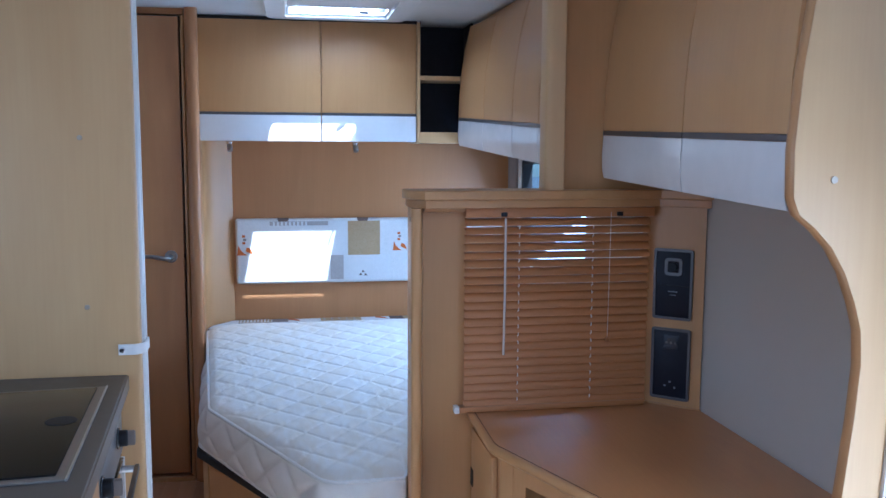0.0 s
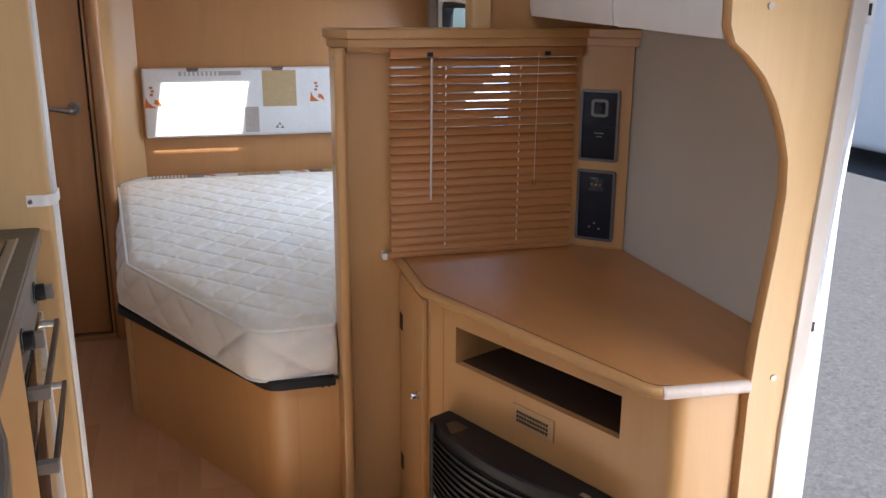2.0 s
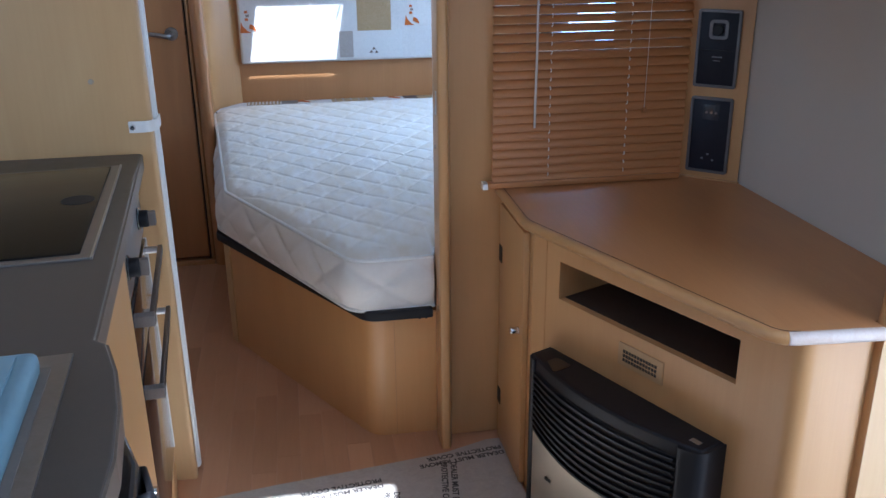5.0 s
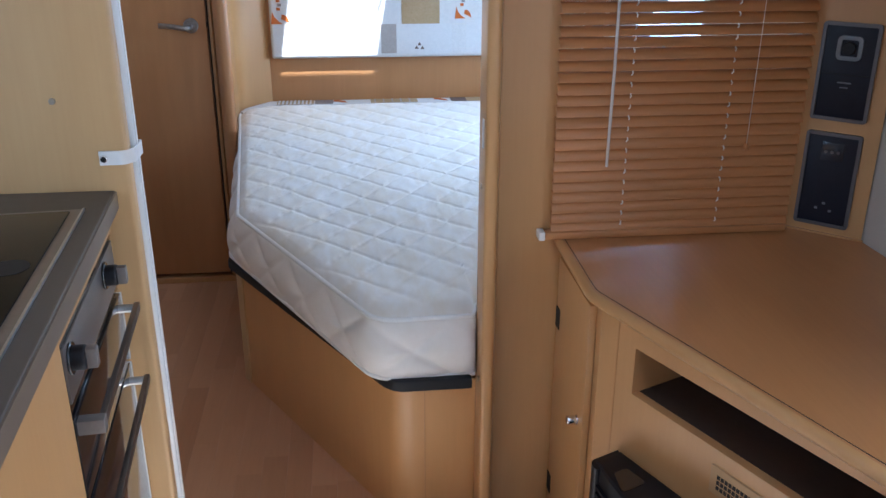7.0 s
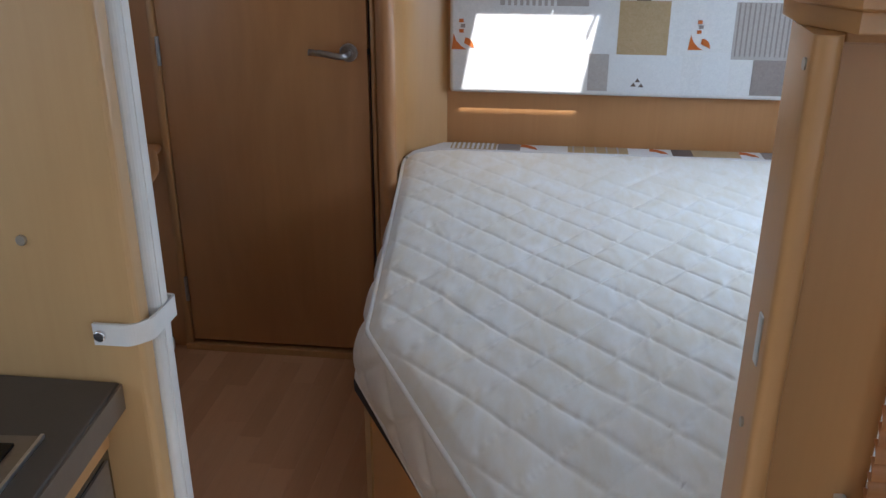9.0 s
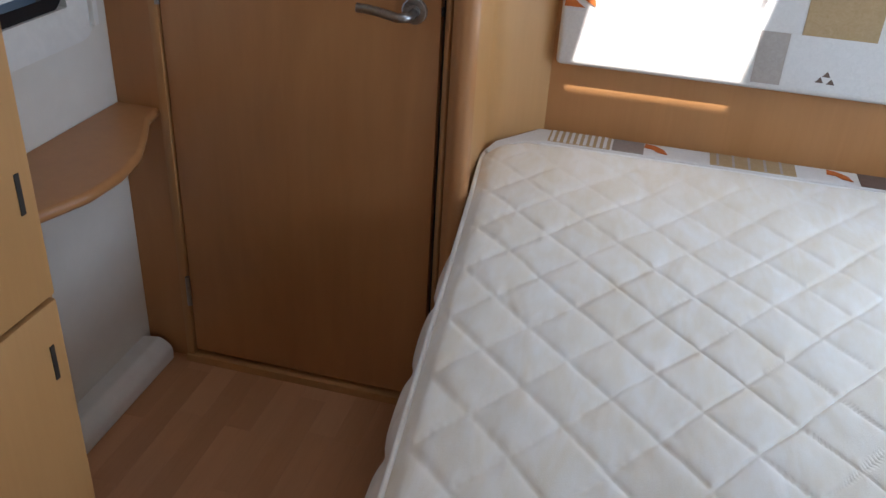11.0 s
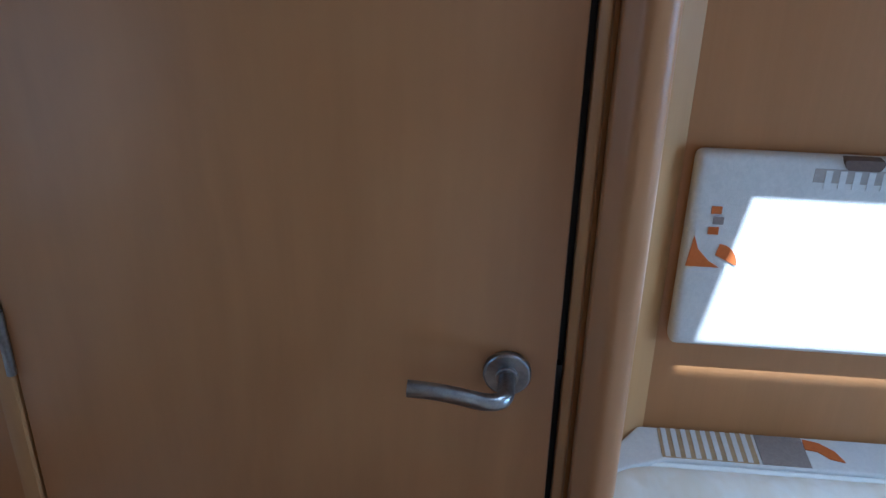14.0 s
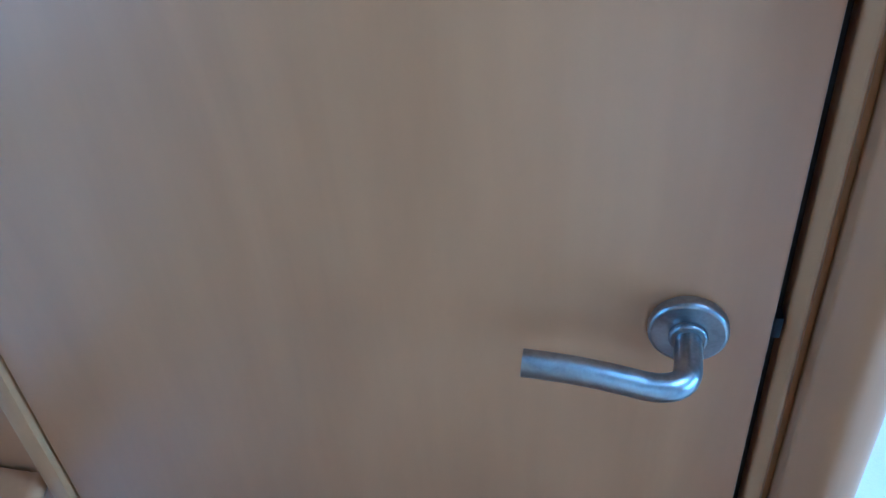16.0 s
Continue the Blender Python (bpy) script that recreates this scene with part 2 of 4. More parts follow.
RUBBER = material("black_rubber", (0.010, 0.010, 0.012), 0.55, spec=0.3)
STEEL = material("brushed_steel", (0.62, 0.62, 0.62), 0.3, 1.0, (0.5, 0.5, 0.5), (40, 40, 40), 0.7)
CHROME = material("chrome", (0.78, 0.78, 0.80), 0.12, 1.0)
NICKEL = material("satin_nickel", (0.42, 0.41, 0.41), 0.33, 1.0, (0.27, 0.265, 0.265), (60, 60, 60), 0.7)
HEATERGOLD = material("champagne_metal", (0.50, 0.43, 0.33), 0.34, 0.75, (0.45, 0.385, 0.29), (4, 4, 4), 0.8)
COUNTER = material("brown_grey_worktop", (0.075, 0.062, 0.052), 0.38, 0, (0.06, 0.05, 0.042), (30, 30, 30), 0.8, 0.04, 400)
COUNTEREDGE = material("brown_worktop_edge", (0.16, 0.125, 0.095), 0.35, 0, (0.13, 0.10, 0.075), (30, 30, 30), 0.8)
SMOKED = material("smoked_glass_lid", (0.010, 0.009, 0.008), 0.08, 0, spec=0.14)
MATTRESS = material("quilted_ticking", (0.79, 0.775, 0.74), 0.85, 0, (0.71, 0.65, 0.54), (13, 6, 13), 0.75, 0.25, 500, fine=(70, 22, 40), spec=0.2)
MATTSIDE = material("satin_ticking_side", (0.79, 0.76, 0.71), 0.45, 0, (0.72, 0.68, 0.62), (8, 8, 8), 0.9, 0.2, 400, spec=0.4)
PIPING = material("white_piping", (0.82, 0.81, 0.78), 0.7, 0, (0.74, 0.73, 0.70), (40, 40, 40), 0.8)
FABRIC = material("pale_grey_weave", (0.68, 0.65, 0.61), 0.9, 0, (0.56, 0.535, 0.51), (90, 90, 90), 1.0, 0.5, 700, fine=(500, 500, 500), spec=0.15)
FABGREIGE = material("greige_weave", (0.43, 0.38, 0.34), 0.9, 0, (0.33, 0.29, 0.26), (90, 90, 90), 1.0, 0.5, 700, spec=0.15)
FABTAN = material("tan_weave", (0.44, 0.32, 0.185), 0.9, 0, (0.34, 0.235, 0.12), (90, 90, 90), 1.0, 0.5, 700, spec=0.15)
FABBROWN = material("brown_weave", (0.17, 0.12, 0.095), 0.9, 0, (0.12, 0.085, 0.07), (90, 90, 90), 1.0, 0.5, 700, spec=0.15)
FABORANGE = material("orange_print", (0.52, 0.15, 0.035), 0.9, 0, (0.42, 0.11, 0.025), (120, 120, 120), 1.0, 0.4, 700, spec=0.15)
FABTAUPE = material("taupe_weave", (0.30, 0.25, 0.22), 0.9, 0, (0.22, 0.18, 0.16), (100, 100, 100), 1.0, 0.5, 700, spec=0.15)
FABWHITE = material("white_weave", (0.67, 0.65, 0.62), 0.9, 0, (0.58, 0.56, 0.54), (100, 100, 100), 1.0, 0.4, 700, spec=0.15)
BLINDWOOD = material("basswood_slat", (0.47, 0.205, 0.068), 0.42, 0, (0.36, 0.15, 0.045), (3, 60, 60), 0.9, 0.05, (12, 300, 300), piece=0.1)
# pale colour of the pull cord, also painted light at the cord holes
CORD_GLINT = material("pale_cord_and_glint", (0.80, 0.77, 0.72), 0.6)
WAND = material("clear_wand", (0.55, 0.50, 0.45), 0.15, 0, coat=0.5)
PLANK = material("beech_strip_floor", (0.56, 0.295, 0.150), 0.33, 0, (0.42, 0.205, 0.093), (22, 2.2, 22), 1.0, 0.04, (260, 14, 260), fine=(150, 8, 150), piece=0.55)
MATFILM = material("protective_floor_film", (0.54, 0.48, 0.41), 0.36, 0, (0.38, 0.33, 0.28), (26, 26, 26), 1.2, 0.9, 55, fine=(160, 160, 160))
INK = material("dark_print", (0.06, 0.05, 0.045), 0.6)
ASPHALT = material("asphalt", (0.065, 0.066, 0.068), 0.9, 0, (0.012, 0.012, 0.013), (35, 35, 35), 1.0, 0.8, 120, fine=(300, 300, 300))
CONCRETE = material("pale_concrete", (0.58, 0.56, 0.53), 0.8, 0, (0.50, 0.48, 0.45), (6, 6, 6), 0.9, 0.3, 150)
ALU = material("aluminium_door_frame", (0.80, 0.81, 0.82), 0.32, 0.6, (0.72, 0.73, 0.75), (6, 6, 6), 0.7)
BODYWHITE = material("white_bodywork", (0.80, 0.80, 0.79), 0.25, 0, (0.75, 0.75, 0.74), (2, 2, 2), 0.7)
BLUETRAY = material("pale_blue_plastic", (0.19, 0.30, 0.36), 0.4, 0, (0.155, 0.255, 0.31), (15, 15, 15), 0.8)
PANE = glass_material("window_pane", (0.92, 0.97, 1.0))
TINTED = glass_material("tinted_pane", (0.55, 0.72, 0.85))
SCREW = material("dull_screw", (0.42, 0.36, 0.28), 0.4, 0.6)
SKIRT = material("white_skirting_roll", (0.76, 0.75, 0.72), 0.5, 0, (0.68, 0.67, 0.64), (10, 10, 10), 0.8)
DISPLAY = material("dark_display", (0.02, 0.025, 0.035), 0.15, 0, coat=0.4)
NAVY = material("navy_panel", (0.008, 0.009, 0.016), 0.45, 0, (0.011, 0.012, 0.02), (20, 20, 20), 0.7, spec=0.25)
# dark brown puts the shade inside the sideboard niche into the colour
NICHE_SHADE = material("dark_brown_niche_shade", (0.055, 0.036, 0.026), 0.6, 0, (0.04, 0.026, 0.018), (12, 12, 12), 0.8)
TAUPESTEEL = material("dull_taupe_steel", (0.30, 0.275, 0.255), 0.38, 0.85, (0.25, 0.23, 0.21), (40, 40, 40), 0.7)
TAUPEMETAL = material("taupe_lacquered_metal", (0.20, 0.175, 0.155), 0.45, 0.3, (0.16, 0.14, 0.125), (30, 30, 30), 0.7)
BRONZE = material("dark_bronze_metal", (0.11, 0.085, 0.07), 0.35, 0.8, (0.12, 0.095, 0.075), (30, 30, 30), 0.7)
DIALGREY = material("dull_grey_plastic", (0.20, 0.20, 0.21), 0.45, 0, (0.16, 0.16, 0.17), (40, 40, 40), 0.7)

# ---- large structure ----
XL, XR, YB, YF, ZC = -0.95, 1.36, 4.19, -2.25, 2.03


def pierced(name, axis, at, thick, a0, a1, z0, z1, holes, mat, label):
    """A wall (axis x or y) or a ceiling (axis z) with rectangular holes (a0, a1, b0, b1)."""
    bm = bmesh.new()
    us = sorted({a0, a1, *[h[0] for h in holes], *[h[1] for h in holes]})
    vs = sorted({z0, z1, *[h[2] for h in holes], *[h[3] for h in holes]})
    for i in range(len(us) - 1):
        for j in range(len(vs) - 1):
            u, v = (us[i] + us[i + 1]) / 2, (vs[j] + vs[j + 1]) / 2
            if any(h[0] < u < h[1] and h[2] < v < h[3] for h in holes):
                continue
            if axis == "x":
                box(at, at + thick, us[i], us[i + 1], vs[j], vs[j + 1], bm=bm)
            elif axis == "y":
                box(us[i], us[i + 1], at, at + thick, vs[j], vs[j + 1], bm=bm)
            else:
                box(us[i], us[i + 1], vs[j], vs[j + 1], at, at + thick, bm=bm)
    bmesh.ops.remove_doubles(bm, verts=bm.verts, dist=1e-5)
    seen = {}
    for f in bm.faces:
        seen.setdefault(tuple(round(c, 4) for c in f.calc_center_median()), []).append(f)
    bmesh.ops.delete(bm, geom=[f for fs in seen.values() if len(fs) > 1 for f in fs], context="FACES")
    return solid(name, bm, mat, label)


DOORY0, DOORY1 = 0.53, 1.335
# the second hole is for the added kitchen window
pierced("wall_left", "x", XL - 0.04, 0.04, YF - 0.04, YB + 0.04, -0.06, ZC + 0.04, [(2.98, 3.65, 0.95, 1.42), (0.9, 1.7, 1.08, 1.56)], CREAM, "cream caravan side wall with a small window")
pierced("wall_right", "x", XR, 0.025, YF - 0.04, YB + 0.04, -0.06, ZC + 0.04, [(DOORY0, DOORY1, 0.0, 1.985), (3.02, 3.97, 0.92, 1.42)], WHITEWALL, "pale grey caravan side wall")
pierced("wall_rear", "y", YB, 0.04, XL, XR, -0.06, ZC + 0.04, [], WALLWOOD, "beech laminate end wall behind the bed")
pierced("wall_front", "y", YF - 0.04, 0.04, XL, XR, -0.06, ZC + 0.04, [(-0.65, 1.05, 0.92, 1.58)], CREAM, "cream end wall with a wide window")
pierced("ceiling", "z", ZC, 0.04, XL, XR, YF, YB, [(0.25, 0.79, 0.25, 0.95), (0.262, 0.66, 3.4925, 3.70)], CEIL, "white board ceiling with roof windows")
solid("floor", box(XL, XR, YF, YB, -0.05, -0.006), PLANK, "beech strip laminate floor")
solid("ground", box(-60, 60, -60, 60, -0.60, -0.45), ASPHALT, "grey asphalt ground outside")
solid("pavement", box(1.45, 2.18, -8, 9, -0.45, -0.42, 0.008), CONCRETE, "pale concrete strip beside the caravan")

# toilet compartment: jamb strip, head and return wall
solid("wall_toilet", box(XL, -0.832, 3.80, 3.83, 0, ZC), DOORWOOD, "beech laminate strip beside the door")
solid("wall_toilet_head", box(-0.832, -0.165, 3.80, 3.83, 2.005, ZC), WALLWOOD, "beech laminate strip over the door")
inner = rounded([(-0.126, 3.784), (-0.128, 4.085), (-0.006, YB - 0.001)], [0, 0.13, 0], 14)
solid("wall_return", smooth(prism(inner + [(-0.03, YB - 0.001), (-0.15, 4.10), (-0.15, 3.784)], 0, ZC), 30), BEECH, "pale beech return panel curving round beside the bed")
solid("trim_return", box(-0.1262, -0.1215, 3.7895, 3.7925, 0, ZC), EDGE, "thin seam strip beside the door post")
bm = prism(rounded([(-0.160, 3.775), (-0.140, 3.755), (-0.112, 3.760), (-0.108, 3.79), (-0.160, 3.83)], [0.008, 0.02, 0.02, 0.004, 0.002], 6), 0, ZC)
solid("trim", smooth(bm), DOORWOOD, "rounded reddish beech door post")
solid("wall_toilet_inner", box(-0.03, XR, 4.186, 4.19, 0.0, 0.4), WALLWOOD, "beech laminate wall under the bed head")

# toilet door
door = thing("door_1", (-0.50, 3.80, 0), "closed beech laminate door with lever handle", "door", kind="structure")
part("door_leaf", box(-0.806, -0.187, 3.788, 3.815, 0.035, 1.995, 0.003), DOORWOOD, door)
part("door_gap", box(-0.189, -0.166, 3.812, 3.826, 0.0, 2.0), DARKLINE, door)
part("door_stop", prism(rounded([(-0.179, 3.793), (-0.168, 3.788), (-0.165, 3.797), (-0.1602, 3.799), (-0.1602, 3.82), (-0.179, 3.82)], [0.004, 0.004, 0.001, 0, 0, 0], 4), 0.0, 2.0), EDGE, door)
part("hinge_strip", box(-0.832, -0.810, 3.782, 3.82, 0.0, 2.01, 0.004), EDGE, door)
part("threshold", box(-0.832, -0.165, 3.776, 3.83, -0.004, 0.022, 0.004), EDGE, door)
for hz in (0.22, 0.985, 1.75):
    part("hinge", tube([(-0.808, 3.782, hz - 0.042), (-0.808, 3.782, hz + 0.042)], 0.006, 10), NICKEL, door, "small dull steel hinge")
rx, ry, rz = -0.240, 3.787, 0.993
handle = part("door_handle", disc((rx, ry - 0.005, rz), (0, 1, 0), 0.026, 0.011, 40, 0.003), NICKEL, door, "satin nickel lever handle")
pts = [Vector((rx, ry - 0.004 - 0.008 * k, rz - 0.0006 * k)) for k in range(5)]
a, b, d = Vector((rx, ry - 0.036, rz - 0.0024)), Vector((rx + 0.001, ry - 0.058, rz - 0.004)), Vector((rx - 0.026, ry - 0.056, rz - 0.0025))
pts += [a * (1 - t) ** 2 + b * 2 * t * (1 - t) + d * t * t for t in [k / 9 for k in range(1, 10)]]
pts += [Vector((d.x - 0.076 * t, d.y, d.z + 0.010 * t + 0.002 * math.sin(math.pi * t))) for t in [k / 14 for k in range(1, 15)]]
part("lever", tube(pts, 0.0090, 20), NICKEL, handle)
part("collar", disc((rx, ry - 0.013, rz), (0, 1, 0), 0.0125, 0.006, 32, 0.002), NICKEL, handle)
part("latch", box(-0.1875, -0.1815, 3.7875, 3.80, 0.986, 1.004, 0.002), BLACK, door, "steel latch plate")

# kitchen side: tall end panel with cable channel
solid("wall_kitchen_end", box(XL, -0.118, 2.148, 2.175, 0, ZC), MAPLE, "pale maple laminate end panel")
solid("trim_kitchen_end", prism(rounded([(-0.122, 2.146), (-0.104, 2.146), (-0.104, 2.178), (-0.122, 2.178)], [0.0, 0.01, 0.01, 0.0], 4), 0, ZC), MAPLE, "rounded maple edging")
screws = thing("screw_caps", (-0.224, 2.147, 1.069), "two small beige screw caps", "screw cap")
for sx, sz in ((-0.224, 1.069), (-0.226, 1.475)):
    part("cap", disc((sx, 2.146, sz), (0, 1, 0), 0.006, 0.005, 16, 0.001), SCREW, screws)
pole = thing("cable_channel", (-0.112, 2.20, 0), "white plastic folding-door channel with strap", "channel")
part("channel", prism(rounded([(-0.130, 2.181), (-0.098, 2.181), (-0.098, 2.218), (-0.130, 2.218)], [0.002, 0.012, 0.012, 0.002], 5), 0.012, ZC), PIPEWHITE, pole)
part("groove", box(-0.0985, -0.0968, 2.192, 2.204, 0.012, ZC), WHITEPLASTIC, pole)
part("face_groove", box(-0.1135, -0.1105, 2.1795, 2.1815, 0.012, ZC), DIALGREY, pole)
strap = part("strap", prism(rounded([(-0.155, 2.1385), (-0.112, 2.139), (-0.0945, 2.160), (-0.0945, 2.225), (-0.13, 2.23), (-0.13, 2.226), (-0.0975, 2.221), (-0.0975, 2.162), (-0.113, 2.1435), (-0.155, 2.143)], [0, 0.02, 0.02, 0.006, 0, 0, 0.004, 0.016, 0.016, 0], 5), 0.950, 0.976), WHITEPLASTIC, pole, "white strap with a screw")
part("screw", disc((-0.146, 2.136, 0.963), (0, 1, 0), 0.007, 0.006, 16, 0.002), CHROME, strap)

# wardrobe behind the end panel
ward = thing("wardrobe", (-0.7, 2.55, 0), "beech laminate wardrobe with closed doors", "wardrobe")
part("body", box(XL + 0.003, -0.50, 2.178, 2.96, 0, ZC - 0.003, 0.003), BEECH, ward)
part("door", box(-0.499, -0.482, 2.20, 2.945, 0.790, 1.96, 0.004), BEECH, ward)
part("lower_door", box(-0.499, -0.482, 2.20, 2.945, 0.09, 0.783, 0.004), BEECH, ward)
for hz in (0.20, 0.668, 0.920, 1.75):
    part("hinge_slot", box(-0.4825, -0.4805, 2.914, 2.922, hz, hz + 0.055), DARKLINE, ward)

# dressing corner: shelf, skirting roll, window
shelf_front = rounded([(-0.854, 3.796), (-0.843, 3.735), (-0.800, 3.652), (-0.757, 3.560), (-0.738, 3.470), (-0.742, 3.370), (-0.775, 3.270), (-0.840, 3.150), (-0.925, 3.050)], [0, 0.06, 0.12, 0.12, 0.12, 0.12, 0.12, 0.12, 0], 5)
sh = thing("shelf", (-0.86, 3.4, 0.69), "thin beech shelf with a curved front edge on the wall", "shelf")
part("board", prism([(XL + 0.002, 3.798)] + shelf_front + [(XL + 0.002, 3.03)], 0.676, 0.700, 0.002), DOORWOOD, sh)
part("nosing", tube([(q[0], q[1], 0.688) for q in shelf_front], 0.0125, 12), DOORWOOD, sh, "rounded beech front edge")
part("wall_batten", box(XL + 0.002, XL + 0.022, 3.06, 3.79, 0.650, 0.676, 0.002), DOORWOOD, sh)
sk = thing("skirting_roll", (-0.91, 3.4, 0), "white padded skirting roll along the wall", "skirting", kind="structure")
part("roll", smooth(prism(rounded([(XL + 0.002, 0.0), (-0.866, 0.0), (-0.866, 0.046), (-0.90, 0.066), (XL + 0.002, 0.058)], [0, 0.01, 0.03, 0.02, 0], 6), 2.962, 3.775, 0.01, axis="y"), 40), SKIRT, sk)


def window(name, x, y0, y1, z0, z1, inward, pane, label):
    """A caravan window in a side wall: cream surround, black rubber frame and acrylic pane."""
    w = thing(name, (x, (y0 + y1) / 2, z0), label, "window", kind="structure")

    def put(bm):
        # built in the xz plane, turned so that x runs along the wall
        for v in bm.verts:
            v.co = Vector((x + inward * -v.co.y, v.co.x, v.co.z))
        bmesh.ops.recalc_face_normals(bm, faces=bm.faces)
        return bm

    part("surround", put(frame_ring(y0 - 0.075, y1 + 0.075, z0 - 0.075, z1 + 0.075, 0.078, -0.022, 0.002, 0.05)), WHITEPLASTIC, w)
    part("window_frame", put(frame_ring(y0 - 0.004, y1 + 0.004, z0 - 0.004, z1 + 0.004, 0.034, -0.014, 0.030, 0.07)), RUBBER, w)
    pn = part("pane", put(box(y0 + 0.02, y1 - 0.02, 0.030, 0.034, z0 + 0.02, z1 - 0.02)), pane, w)
    pn.visible_shadow = False
    part("stay", put(tube([(y1 - 0.06, -0.006, z0 + 0.045), (y1 - 0.06, -0.02, z0 + 0.07), (y1 - 0.10, -0.022, z0 + 0.08)], 0.006, 8)), BLACK, w)
    part("blind_rail", put(box(y1 + 0.062, y1 + 0.078, -0.034, -0.02, z0 - 0.05, z1 + 0.07, 0.003)), WHITEPLASTIC, w)
    return w


window("window_1", XL, 2.98, 3.65, 0.95, 1.42, 1, PANE, "small side window with black rubber frame")
# assumed window, out of view; gives the kitchen fill an opening
window("added_window_3", XL, 0.9, 1.7, 1.08, 1.56, 1, PANE, "unseen kitchen side window with black rubber frame, added for fill light")
window("window_2", XR, 3.02, 3.97, 0.92, 1.42, -1, TINTED, "bluish bedroom side window with dark frame")

# roof window over the bed
rw = thing("roof_window", (0.465, 3.475, ZC), "white plastic roof window standing open over the bed", "roof window", kind="structure")
ring = frame_ring(0.165, 0.765, 3.165, 3.795, 0.10, -0.034, 0.004, 0.07)
for v in ring.verts:
    v.co = Vector((v.co.x, v.co.z, ZC + v.co.y))
bmesh.ops.recalc_face_normals(ring, faces=ring.faces)
bmesh.ops.bevel(ring, geom=[e for e in ring.edges if not e.smooth and max(v.co.z for v in e.verts) < ZC - 0.03], offset=0.012, segments=3, affect="EDGES")
smooth(ring, 50)
part("frame", ring, WHITEPLASTIC, rw)
part("blind_cassette", box(0.262, 0.668, 3.262, 3.470, ZC - 0.030, ZC - 0.004, 0.006), WHITEPLASTIC, rw)
for k in range(3):
    part("vent_slot", box(0.30 + k * 0.13, 0.39 + k * 0.13, 3.440, 3.447, ZC - 0.0315, ZC - 0.028), DARKLINE, rw)
for cx, sx in ((0.262, 1), (0.660, -1)):
    fillet = [(cx, 3.70)] + [(cx + sx * 0.062 * (1 - math.sin(a)), 3.70 - 0.062 * (1 - math.cos(a))) for a in [math.pi / 2 * k / 8 for k in range(9)]]
    part("corner_fillet", prism(fillet, ZC + 0.002, ZC + 0.038), WHITEPLASTIC, rw)
part("catch", tube([(0.560, 3.676, ZC - 0.012), (0.595, 3.690, ZC - 0.012)], 0.006, 8), BLACK, rw)
# bar added so its shadow roughens a corner of the sun patch
part("stay", tube([(0.632, 3.60, ZC + 0.012), (0.650, 3.655, ZC + 0.012)], 0.005, 8), BLACK, rw)

# entrance doorway
ef = thing("door_frame", (XR, 0.9, 0), "white aluminium entrance door frame", "door frame", kind="structure")


def strip(inset, width, top=1.92, low=-0.05):
    """Outline of an upright strip that leans outwards with the caravan side."""
    at = ((low, 1.246), (0.64, 1.253), (1.0, 1.270), (1.5, 1.300), (top, 1.312))
    return [(x + inset, z) for z, x in at] + [(x + inset + width, z) for z, x in at[::-1]]


part("cover_strip", prism(strip(0.0, 0.030), 1.254, 1.300, 0.002, axis="y"), PALEWOOD, ef, "flat pale cover strip")
part("track", prism(strip(0.031, 0.020), 1.268, 1.322, 0.0015, axis="y"), ALU, ef, "aluminium door track")
part("track_groove", prism(strip(0.052, 0.007), 1.300, 1.330, axis="y"), TRIM, ef)
part("outer_jamb", prism(strip(0.060, 0.030, 1.91), 1.304, 1.344, 0.002, axis="y"), BODYWHITE, ef)
part("far_jamb", box(1.334, 1.392, 1.336, 1.352, -0.06, 1.93, 0.002), ALU, ef)
part("near_jamb", box(1.361, 1.384, 0.524, 0.529, -0.06, 1.93), ALU, ef)
part("head", box(1.335, 1.384, 0.531, 1.333, 1.986, 2.010, 0.004), ALU, ef)
# unseen rail added over the doorway to keep sun off the end panel
part("drip_rail", box(1.386, 1.52, 0.30, 1.36, 2.000, 2.022, 0.005), ALU, ef)
part("sill", box(1.280, 1.41, 0.535, 1.330, -0.07, 0.006, 0.004), ALU, ef)
part("sill_corner", prism([(1.330, 1.300), (1.384, 1.300), (1.384, 1.270)] + [(1.384 - 0.050 * math.sin(a), 1.250 + 0.050 * math.cos(a)) for a in [math.pi / 2 * k / 6 for k in range(1, 6)]], 0.006, 0.020), ALU, ef)
for hz, sx in ((0.252, 1.286), (0.835, 1.297), (1.40, 1.330)):
    plate = part("strike_plate", box(sx + 0.002, sx + 0.014, 1.2655, 1.2682, hz - 0.024, hz + 0.024, 0.001), BODYWHITE, ef, "small white strike plate")
    part("keyhole", box(sx + 0.005, sx + 0.011, 1.2645, 1.266, hz - 0.010, hz + 0.010), DARKLINE, plate)
# leaf is out of view; its place and height are set to block sun
dl = thing("door_2", (1.72, 0.50, 0), "white entrance door, unseen, set open outwards to shade the doorway", "door", kind="structure")
part("door_leaf", box(1.402, 2.15, 0.478, 0.515, -0.02, 1.98, 0.004), BODYWHITE, dl)
part("handle", box(2.07, 2.12, 0.458, 0.479, 0.85, 0.98, 0.006), BLACK, dl)

# protective floor film
film = thing("protective_film", (0.4, 1.2, 0), "thin printed protective film lying on the floor", "floor film")
part("sheet", prism([(-0.145, 2.035), (0.10, 2.075), (0.35, 2.108), (0.575, 2.142), (0.70, 2.185), (0.738, 2.185), (0.745, 1.92), (1.00, 1.30), (1.18, 1.262), (1.18, 0.63), (1.30, 0.63), (1.30, -0.6), (-0.10, -0.6), (-0.10, 1.55)], 0.0, 0.0012), MATFILM, film)

